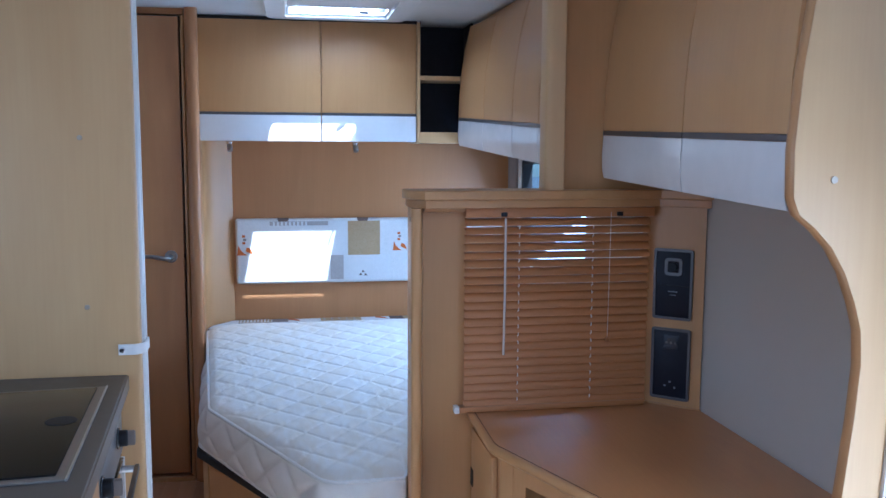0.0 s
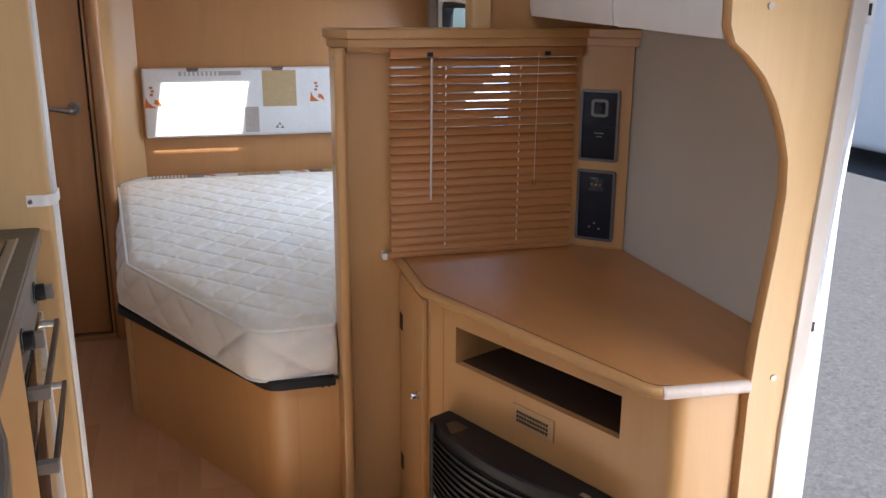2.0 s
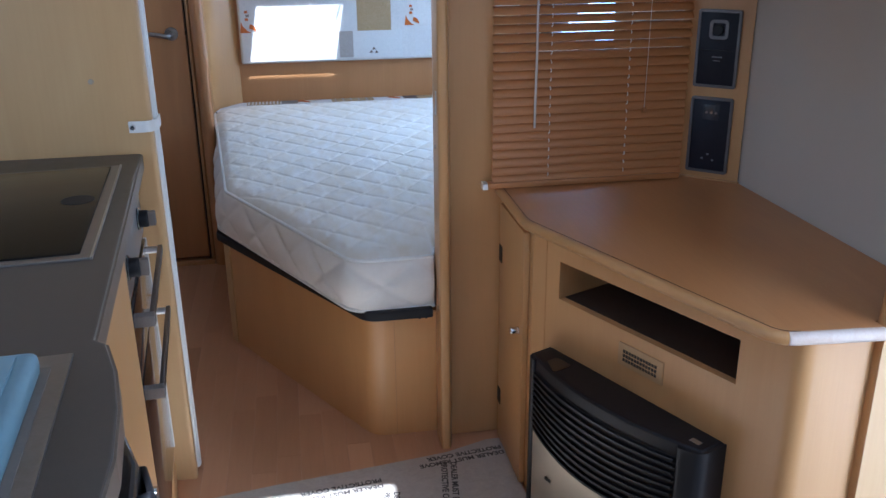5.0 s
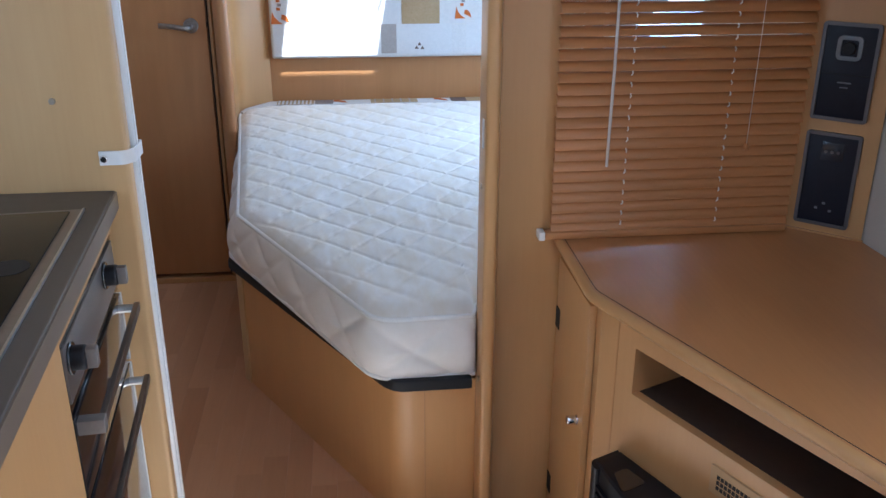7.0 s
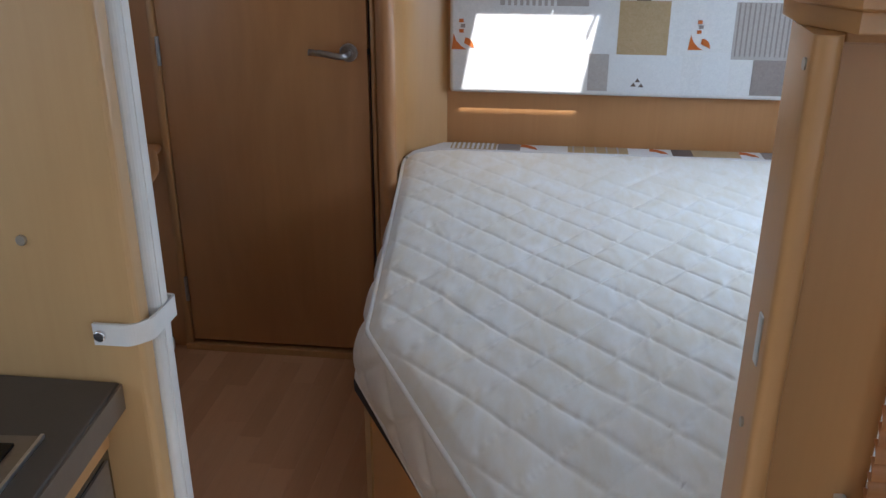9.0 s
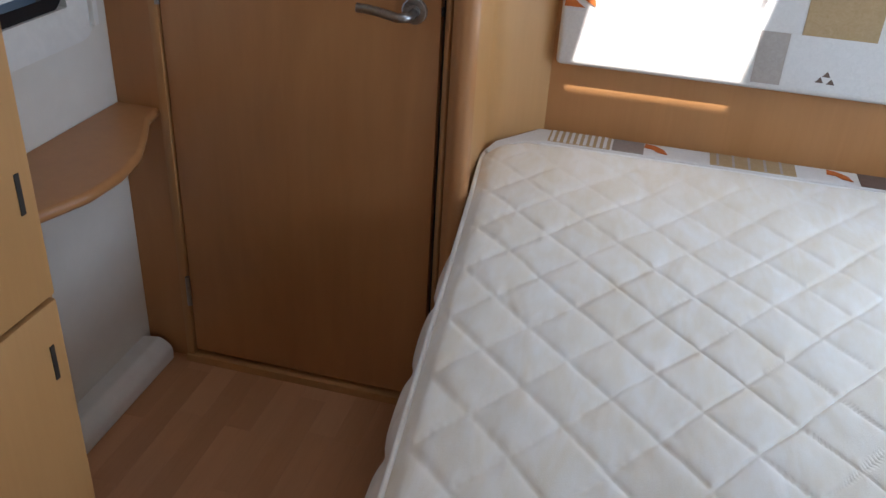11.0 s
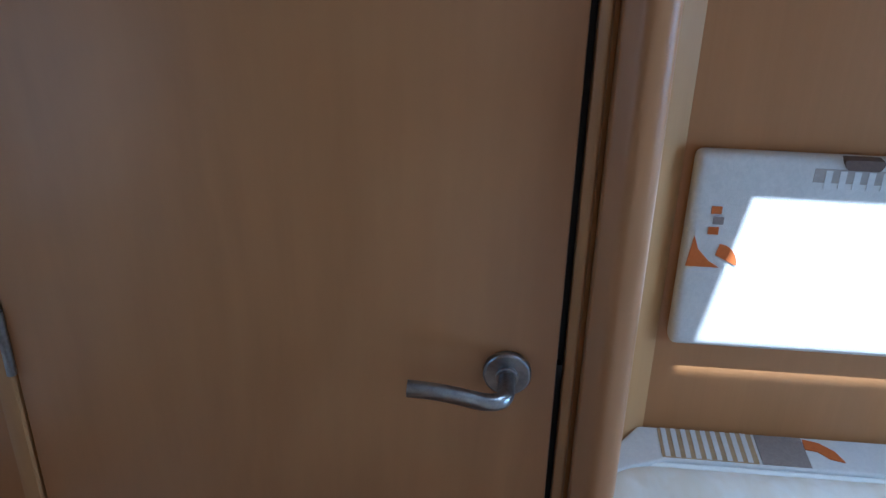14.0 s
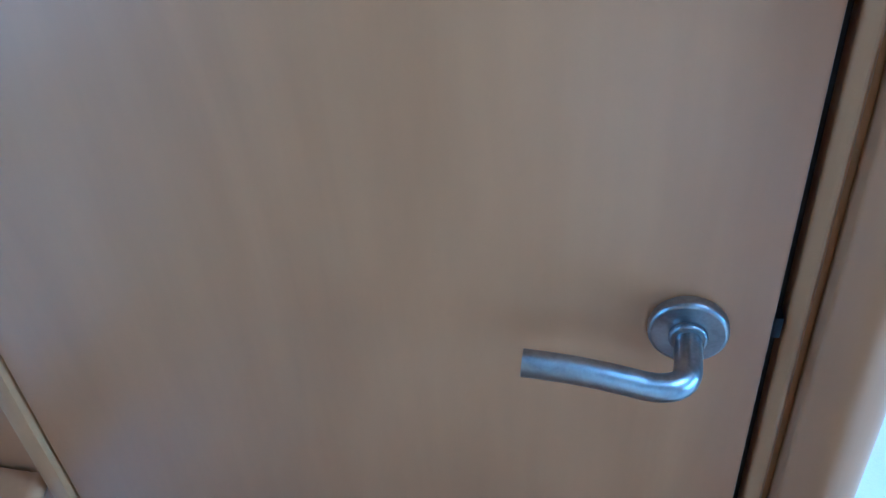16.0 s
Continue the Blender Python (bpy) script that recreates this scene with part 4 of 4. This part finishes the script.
def bow(u, depth=0.042):
    return -(0.062 + depth * (1 - (2 * u - 1) ** 2) ** 1.0)


arc = [(H0 + (H1 - H0) * k / 16, bow(k / 16)) for k in range(17)]
part("case", front(prism([(H0, 0.0)] + arc + [(H1, 0.0)], 0.03, HT, 0.010)), BLACK, heater, "black plastic case")


def shell(u0, u1, z_low, z_high, out, n=24, drop=0.0):
    """A bowed front sheet whose top edge sags in the middle by drop."""
    bm = bmesh.new()
    cols = []
    for k in range(n + 1):
        u = u0 + (u1 - u0) * k / n
        x = H0 + (H1 - H0) * u
        y = bow(u) - out
        zt = z_high - drop * (1 - (2 * (k / n) - 1) ** 2)
        cols.append([bm.verts.new((x, y, z_low)), bm.verts.new((x, y, zt)), bm.verts.new((x, y + out, zt)), bm.verts.new((x, y + out, z_low))])
    for k in range(n):
        for i in range(4):
            j = (i + 1) % 4
            bm.faces.new((cols[k][i], cols[k + 1][i], cols[k + 1][j], cols[k][j]))
    bm.faces.new(cols[0])
    bm.faces.new(cols[-1])
    bmesh.ops.recalc_face_normals(bm, faces=bm.faces)
    return smooth(bm, 40)


part("front_plate", front(shell(0.05, 0.90, 0.028, 0.272, 0.006, drop=0.022)), HEATERGOLD, heater, "champagne metal front plate")
part("grille_recess", front(shell(0.05, 0.90, 0.272, 0.420, 0.001)), DARKLINE, heater)
for k in range(10):
    z = 0.270 + k * 0.0158
    bm = shell(0.05, 0.90, z, z + 0.0055, 0.009)
    for v in bm.verts:
        v.co.z -= 0.022 * (1 - min(1, abs((v.co.x - (H0 + 0.475 * (H1 - H0))) / (0.425 * (H1 - H0)))) ** 2) * (1 - k / 10)
    part("louvre", front(bm), BLACK, heater)
part("side_column", front(smooth(prism(rounded([(H0 + 0.90 * (H1 - H0), -0.02), (H0 + 0.905 * (H1 - H0), bow(0.905) - 0.012), (H1 + 0.006, bow(1.0) - 0.008), (H1 + 0.006, -0.0)], [0, 0.012, 0.03, 0], 6), 0.02, HT - 0.004))), BLACK, heater)
part("side_column", front(smooth(prism(rounded([(H0 - 0.006, 0.0), (H0 - 0.006, bow(0.0) - 0.006), (H0 + 0.045 * (H1 - H0), bow(0.045) - 0.010), (H0 + 0.05 * (H1 - H0), -0.02)], [0, 0.02, 0.01, 0], 6), 0.02, HT - 0.004))), BLACK, heater)
part("top_grip", front(prism(rounded([(H0 + 0.05, -0.03), (H0 + 0.05, -0.06), (H0 + 0.10, -0.085), (H0 + 0.10, -0.03)], 0.008, 4), HT - 0.001, HT + 0.0012)), GLOSSBLACK, heater)
part("window_slot", front(box(H0 + 0.098, H0 + 0.118, bow(0.22) - 0.0085, bow(0.22) - 0.004, 0.176, 0.183)), DARKLINE, heater)
part("badge", front(turned(box(H0 + 0.335, H0 + 0.395, bow(0.75) - 0.0078, bow(0.75) - 0.003, 0.118, 0.132, 0.002), (H0 + 0.365, bow(0.75), 0), 14)), GLOSSBLACK, heater, "small dark maker's badge")
part("label", front(box(H1 - 0.042, H1 - 0.020, -0.052, -0.04, HT + 0.0002, HT + 0.0012)), STEEL, heater)

# shaped end panel by the entrance
curve = [(1.180, 0.0), (1.180, 0.70), (1.188, 0.83), (1.206, 1.00), (1.212, 1.09), (1.208, 1.15), (1.193, 1.20), (1.172, 1.25), (1.145, 1.293), (1.113, 1.325), (1.083, 1.348), (1.072, 1.375), (1.069, 1.45), (1.078, 1.58), (1.098, 1.72), (1.14, 1.90), (1.19, ZC), (1.312, ZC), (1.300, 1.5), (1.270, 1.0), (1.253, 0.64), (1.246, 0.0)]
ep = thing("end_panel", (1.25, 1.275, 0), "pale shaped partition panel with curved edge", "partition", kind="structure")
part("board", prism(curve, 1.262, 1.284, axis="y"), MAPLE, ep)
pts = [(p[0] - 0.002, 1.273, p[1]) for p in curve[:17]]
edge = bmesh.new()
rows = []
for i, p in enumerate(pts):
    d = (Vector(pts[min(i + 1, 16)]) - Vector(pts[max(i - 1, 0)])).normalized()
    nrm = Vector((-d.z, 0, d.x))
    rows.append([edge.verts.new(Vector(p) + nrm * a + Vector((0, b, 0))) for a, b in ((0.0, -0.013), (0.003, -0.009), (0.004, 0.0), (0.003, 0.009), (0.0, 0.013))])
for i in range(16):
    for j in range(4):
        edge.faces.new((rows[i][j], rows[i + 1][j], rows[i + 1][j + 1], rows[i][j + 1]))
bmesh.ops.recalc_face_normals(edge, faces=edge.faces)
part("edging", smooth(edge, 60), EDGE, ep, "darker beech edging")
for sx, sz in ((1.228, 0.744), (1.142, 1.405)):
    part("screw", disc((sx, 1.261, sz), (0, 1, 0), 0.006, 0.004, 16), SCREW, ep)

# ---- overhead lockers ----
def locker_side(name, y0, y1, zb0, zb1, x0, x1, splits, label, group):
    """Curved locker along the side wall; its bottom runs from zb0 at y0 to zb1 at y1."""
    th = thing(name, (1.2, (y0 + y1) / 2, min(zb0, zb1)), label, "locker", group)

    def loft(ya, yb, prof):
        bm = bmesh.new()
        ends = []
        for y in (ya, yb):
            t = (y - y0) / (y1 - y0)
            zb, xf = zb0 + (zb1 - zb0) * t, x0 + (x1 - x0) * t
            ends.append([bm.verts.new((xf + px, y, min(zb + pz, ZC - 0.003))) for px, pz in prof])
        n = len(prof)
        bm.faces.new(ends[0])
        bm.faces.new(ends[1])
        for i in range(n):
            j = (i + 1) % n
            bm.faces.new((ends[0][i], ends[0][j], ends[1][j], ends[1][i]))
        bmesh.ops.recalc_face_normals(bm, faces=bm.faces)
        return smooth(bm, 40)

    depth = XR - 0.003
    part("body", loft(y0, y1, [(0.02, 0.004), (0.02, 0.13), (0.05, 0.45), (0.12, 0.66), (0.25, 0.66), (0.25, 0.06)]), BEECH, th)
    ys = [y0, *splits, y1]
    for a, b in zip(ys[:-1], ys[1:]):
        a, b = a + 0.002, b - 0.002
        door = part("door", loft(a, b, [(0.0, 0.128), (0.002, 0.22), (0.010, 0.32), (0.026, 0.43), (0.052, 0.54), (0.092, 0.655), (0.11, 0.655), (0.07, 0.54), (0.044, 0.43), (0.028, 0.32), (0.02, 0.22), (0.018, 0.128)]), BEECH, th)
        part("band", loft(a, b, [(0.004, 0.0), (-0.001, 0.02), (-0.003, 0.06), (0.0, 0.114), (0.018, 0.114), (0.018, 0.0)]), BAND, th, "pearl white lower band")
        part("trim", loft(a, b, [(-0.001, 0.115), (-0.001, 0.127), (0.018, 0.127), (0.018, 0.115)]), TRIM, th)
    return th


locker_side("side_locker", 1.286, 2.228, 1.352, 1.377, 1.072, 1.100, (1.71,), "curved beech overhead locker with white band", "overhead lockers")
locker_side("bed_side_locker", 2.30, 3.925, 1.388, 1.470, 1.062, 1.030, (2.70, 3.015, 3.45), "curved beech bedside overhead locker with white band", "overhead lockers")

cur = thing("curtain", (1.33, 4.06, 0.8), "dark bluish curtain gathered beside the bedroom window", "curtain")
wave = [(1.325 + 0.012 * math.sin(k * 1.3), 4.00 + 0.008 * k) for k in range(14)]
part("cloth", smooth(prism(wave + [(q[0] + 0.004, q[1]) for q in wave[::-1]], 0.82, 1.46), 70), FABTAUPE, cur)

CY = 3.93
rl = thing("bed_locker", (0.35, 4.05, 1.48), "beech overhead locker with white band above the bed", "locker", "overhead lockers")
part("body", box(-0.128, 0.843, CY + 0.02, YB - 0.003, 1.487, ZC - 0.003), BEECH, rl)
for a, b in ((-0.124, 0.404), (0.408, 0.835)):
    part("door", box(a, b, CY, CY + 0.018, 1.612, 2.012, 0.004), BEECH, rl)
    part("band", box(a, b, CY - 0.001, CY + 0.018, 1.485, 1.600, 0.003), BAND, rl, "pearl white lower band")
    part("trim", box(a, b, CY + 0.001, CY + 0.018, 1.600, 1.612), TRIM, rl)
part("side_cheek", box(0.838, 0.852, CY - 0.006, YB - 0.003, 1.480, 2.02, 0.002), MAPLE, rl)
part("top_shadow", box(-0.128, 0.838, CY + 0.008, CY + 0.02, 2.012, ZC - 0.003), DARKLINE, rl)
cb2 = thing("corner_cubby", (0.94, 4.0, 1.48), "open dark corner shelves between the lockers", "shelf")
part("back", box(0.853, 1.20, 4.12, YB - 0.003, 1.48, ZC - 0.003), NAVY, cb2)
part("shelf_board", box(0.853, 1.10, CY + 0.005, 4.12, 1.765, 1.785, 0.002), MAPLE, cb2)
part("lower_board", box(0.853, 1.06, CY, 4.12, 1.480, 1.530, 0.002), MAPLE, cb2)
part("inner_side", box(1.09, 1.10, CY + 0.02, 4.12, 1.53, ZC - 0.003), NAVY, cb2)
part("inner_side", box(0.853, 0.857, CY + 0.01, 4.12, 1.53, ZC - 0.003), NAVY, cb2)
for x in (-0.003, 0.560):
    ls = thing("reading_lamp", (x, 4.0, 1.47), "small chrome reading lamp under the locker", "lamp", "reading lamps")
    part("base", disc((x, 4.0, 1.478), (0, 0, 1), 0.014, 0.014, 20, 0.002), CHROME, ls)
    part("head", disc((x + 0.003, 3.99, 1.455), (0.1, -0.5, -1), 0.012, 0.034, 20, 0.003), NICKEL, ls)

# ---- kitchen ----
K = 0.085


def kx(y, off=0.0):
    return -0.137 + (2.147 - y) * K + off


kit = thing("kitchen_cabinet", (-0.5, 1.2, 0), "beech kitchen base cabinet with plain doors", "cabinet")
part("body", prism([(XL + 0.004, 2.145), (kx(2.145, -0.03), 2.145), (kx(2.126, -0.03), 2.126), (kx(2.126, -0.40), 2.126), (kx(1.664, -0.40), 1.664), (kx(1.664, -0.03), 1.664), (kx(1.13, -0.03), 1.13), (-0.03, 0.95), (-0.02, 0.72), (-0.08, 0.45), (-0.10, -0.6), (XL + 0.004, -0.6)], 0.0, 0.862), BEECH, kit)
part("door", prism([(kx(1.655, -0.029), 1.655), (kx(1.655, -0.013), 1.655), (kx(1.16, -0.013), 1.16), (kx(1.16, -0.029), 1.16)], 0.09, 0.852, 0.003), BEECH, kit, "plain beech cabinet door")
part("drawer_rail", prism([(kx(2.128, -0.04), 2.128), (kx(2.128, -0.016), 2.128), (kx(1.662, -0.016), 1.662), (kx(1.662, -0.04), 1.662)], 0.824, 0.861), BEECH, kit)
ct = thing("worktop", (-0.5, 1.2, 0.865), "brown-grey laminate kitchen worktop with bulging front", "worktop")
top_plan = [(XL + 0.004, 2.145), (-0.137, 2.145), (kx(1.14), 1.14), (-0.035, 1.125), (-0.012, 1.05), (0.006, 0.96), (0.018, 0.86), (0.019, 0.74), (0.010, 0.60), (-0.01, 0.45), (-0.04, 0.32), (-0.06, -0.6), (XL + 0.004, -0.6)]
part("slab", prism(top_plan, 0.864, 0.900, 0.004), COUNTER, ct)
edge_plan = top_plan[1:12]
part("edging", prism([(q[0] + 0.003, q[1]) for q in edge_plan] + [(q[0] - 0.002, q[1]) for q in edge_plan[::-1]], 0.8645, 0.897), COUNTEREDGE, ct, "slim brown front edging")

hob = thing("gas_hob", (-0.42, 1.73, 0.9), "gas hob under a smoked glass lid in steel frame", "hob")


def kface(bm):
    """From x along the front (towards -y), -y out of it and +y into it, to the slanted kitchen front."""
    for v in bm.verts:
        v.co.y = -v.co.y
    bmesh.ops.reverse_faces(bm, faces=bm.faces)
    return local(bm, (-0.137, 2.147, 0), (K, -1.0))


def hobplan(x0, x1, d0, d1, z0, z1, bevel=0.002):
    return kface(box(x0, x1, d0, d1, z0, z1, bevel))


part("frame", hobplan(0.115, 0.705, 0.035, 0.52, 0.899, 0.904), TAUPESTEEL, hob, "dull steel hob frame")
part("frame_edge", hobplan(0.113, 0.707, 0.0335, 0.0375, 0.900, 0.9052, 0.001), STEEL, hob, "bright steel frame edge")
part("lid", hobplan(0.133, 0.687, 0.054, 0.50, 0.903, 0.908, 0.003), SMOKED, hob, "smoked glass lid")
part("finger_notch", kface(disc((0.385, 0.092, 0.9082), (0, 0, 1), 0.030, 0.0014, 28)), RUBBER, hob)
sink = thing("sink", (-0.35, 0.8, 0.9), "steel sink with a pale blue plastic bowl insert", "sink")
part("rim", kface(box(1.05, 1.60, 0.020, 0.50, 0.899, 0.904, 0.002)), TAUPESTEEL, sink)
part("drain_edge", kface(box(1.085, 1.575, 0.040, 0.480, 0.9035, 0.9055, 0.001)), TAUPEMETAL, sink, "recessed sink surround")
tray = thing("washing_bowl", (-0.3, 0.8, 0.905), "pale blue plastic washing-up bowl upside down", "bowl")
part("bowl", kface(box(1.095, 1.50, 0.048, 0.45, 0.904, 0.934, 0.012, segments=3)), BLUETRAY, tray)
part("bowl_base", kface(box(1.115, 1.48, 0.068, 0.43, 0.933, 0.938, 0.002)), BLUETRAY, tray)

oven = thing("oven", (-0.3, 1.58, 0.1), "built-in oven and grill with steel bar handles", "oven")
part("case", kface(box(0.022, 0.480, 0.034, 0.38, 0.10, 0.820)), BLACK, oven)
part("fascia", kface(box(0.018, 0.482, 0.018, 0.034, 0.705, 0.822, 0.003)), GLOSSBLACK, oven, "black glass fascia frame")
part("fascia_plate", kface(box(0.030, 0.472, 0.015, 0.02, 0.722, 0.812, 0.001)), TAUPESTEEL, oven, "brushed steel control plate")
for u in (0.132, 0.440):
    z = 0.782
    kn = part("knob", kface(disc((u, 0.003, z), (0, 1, 0), 0.019, 0.024, 24, 0.004)), BLACK, oven, "black rotary knob")
    part("knob_skirt", kface(disc((u, 0.013, z), (0, 1, 0), 0.025, 0.005, 28, 0.002)), GLOSSBLACK, kn)
    part("pointer", kface(box(u - 0.009, u + 0.009, -0.024, -0.006, z - 0.016, z + 0.016, 0.003)), TAUPEMETAL, kn, "grey metal grip")
for z0, z1, hz in ((0.555, 0.700, 0.680), (0.12, 0.548, 0.522)):
    d = part("door", kface(box(0.022, 0.478, 0.014, 0.034, z0, z1, 0.003)), GLOSSBLACK, oven, "dark glass door")
    part("door_edge", kface(box(0.020, 0.023, 0.012, 0.034, z0, z1)), WHITEPLASTIC, d)
    part("handle", kface(box(0.046, 0.450, -0.024, -0.013, hz - 0.009, hz + 0.009, 0.0035)), BRONZE, d, "bronze bar handle")
    part("handle_post", kface(tube([(0.056, 0.016, hz), (0.056, -0.018, hz)], 0.0085, 14)), STEEL, d)
    part("handle_post", kface(box(0.450, 0.472, -0.025, 0.016, hz - 0.012, hz + 0.012, 0.003)), TAUPEMETAL, d, "flat taupe handle bracket")
part("lower_panel", kface(box(0.022, 0.478, 0.018, 0.032, 0.0, 0.115, 0.002)), BEECH, oven)
fridge = thing("fridge", (-0.2, 0.75, 0.02), "black curved fridge front with chrome knobs", "fridge")
bulge = [(-0.075, 1.09), (-0.018, 1.075), (0.010, 1.0), (0.020, 0.90), (0.023, 0.80), (0.022, 0.70), (0.010, 0.56), (-0.04, 0.42), (-0.08, 0.42)]
part("front", prism(bulge, 0.24, 0.800, 0.008), GLOSSBLACK, fridge)
bar = [(0.010, 1.040), (0.026, 0.985), (0.040, 0.908), (0.047, 0.83), (0.050, 0.74), (0.046, 0.65), (0.030, 0.57)]
part("grip", prism(rounded(bar + [(q[0] - 0.014, q[1]) for q in bar[::-1]], [0.004] + [0.05] * 5 + [0.004, 0.004] + [0.05] * 5 + [0.004], 4), 0.735, 0.772, 0.005), BLACK, fridge, "curved black grip bar")
for y, x in ((1.0, 0.010), (0.79, 0.0225)):
    part("grip_post", tube([(x - 0.004, y, 0.755), (x + 0.016, y, 0.755)], 0.0095, 16), CHROME, fridge, "chrome grip post")
for y, x in ((0.955, 0.0155), (0.735, 0.0225)):
    part("knob", disc((x + 0.007, y, 0.775), (1, 0.1, 0.3), 0.012, 0.018, 20, 0.004), BLACK, fridge, "black round knob")

# ---- printing on the film ----
def stamp(x, y, turn):
    m = Matrix.Translation((x, y, 0.0016)) @ Matrix.Rotation(radians(turn), 4, "Z")
    lettering("DEALER MUST REMOVE", 0.0235, m, INK, film)
    lettering("PROTECTIVE COVER", 0.0235, m @ Matrix.Translation((0, -0.026, 0)), INK, film)


for x, y, a in ((0.385, 2.020, 187), (0.02, 1.995, 187), (0.735, 2.115, 187), (0.585, 2.090, 262), (0.655, 1.835, 8), (0.415, 1.985, 262), (0.655, 1.70, 188), (0.63, 1.50, 262), (0.40, 1.80, 262), (0.86, 1.50, 188), (0.30, 1.72, 188), (0.02, 1.80, 188), (0.05, 1.55, 188), (0.72, 1.40, 262), (0.50, 1.40, 188)):
    stamp(x, y, a)

# ---- outside ----
van = thing("parked_van", (8.6, 8.4, -0.45), "white van parked on the asphalt", "van")
part("body", box(7.9, 10.0, 5.2, 10.4, -0.26, 1.9, 0.12, segments=4), BODYWHITE, van)
for y in (5.95, 9.75):
    wh = part("wheel", disc((7.98, y, -0.12), (1, 0, 0), 0.33, 0.22, 32, 0.04), RUBBER, van, "black tyre")
    part("rim", disc((7.865, y, -0.12), (1, 0, 0), 0.19, 0.02, 24, 0.005), STEEL, wh)

# ---- floor strips ----
PW, PL = 0.066, 0.42
plank_bm = box(-PW / 2 + 0.0001, PW / 2 - 0.0001, -PL / 2 + 0.0001, PL / 2 - 0.0001, -0.006, 0.0, 0.0003, segments=1)
plank_me = bpy.data.meshes.new("plank")
plank_bm.to_mesh(plank_me)
plank_bm.free()
plank_me.materials.append(PLANK)
floor_ob = bpy.data.objects["floor"]
cols = int((0.62 - XL) / PW) + 1
for i in range(cols):
    shift = random.random() * PL
    for j in range(6):
        x, y = XL + PW * (i + 0.5), 1.95 + shift - PL / 2 + PL * j
        if y < 1.85 or y > 3.98:
            continue
        p = new("plank", plank_me)
        p.parent = floor_ob
        p.location = (x, y, 0.0002 * random.random() - 0.0002)
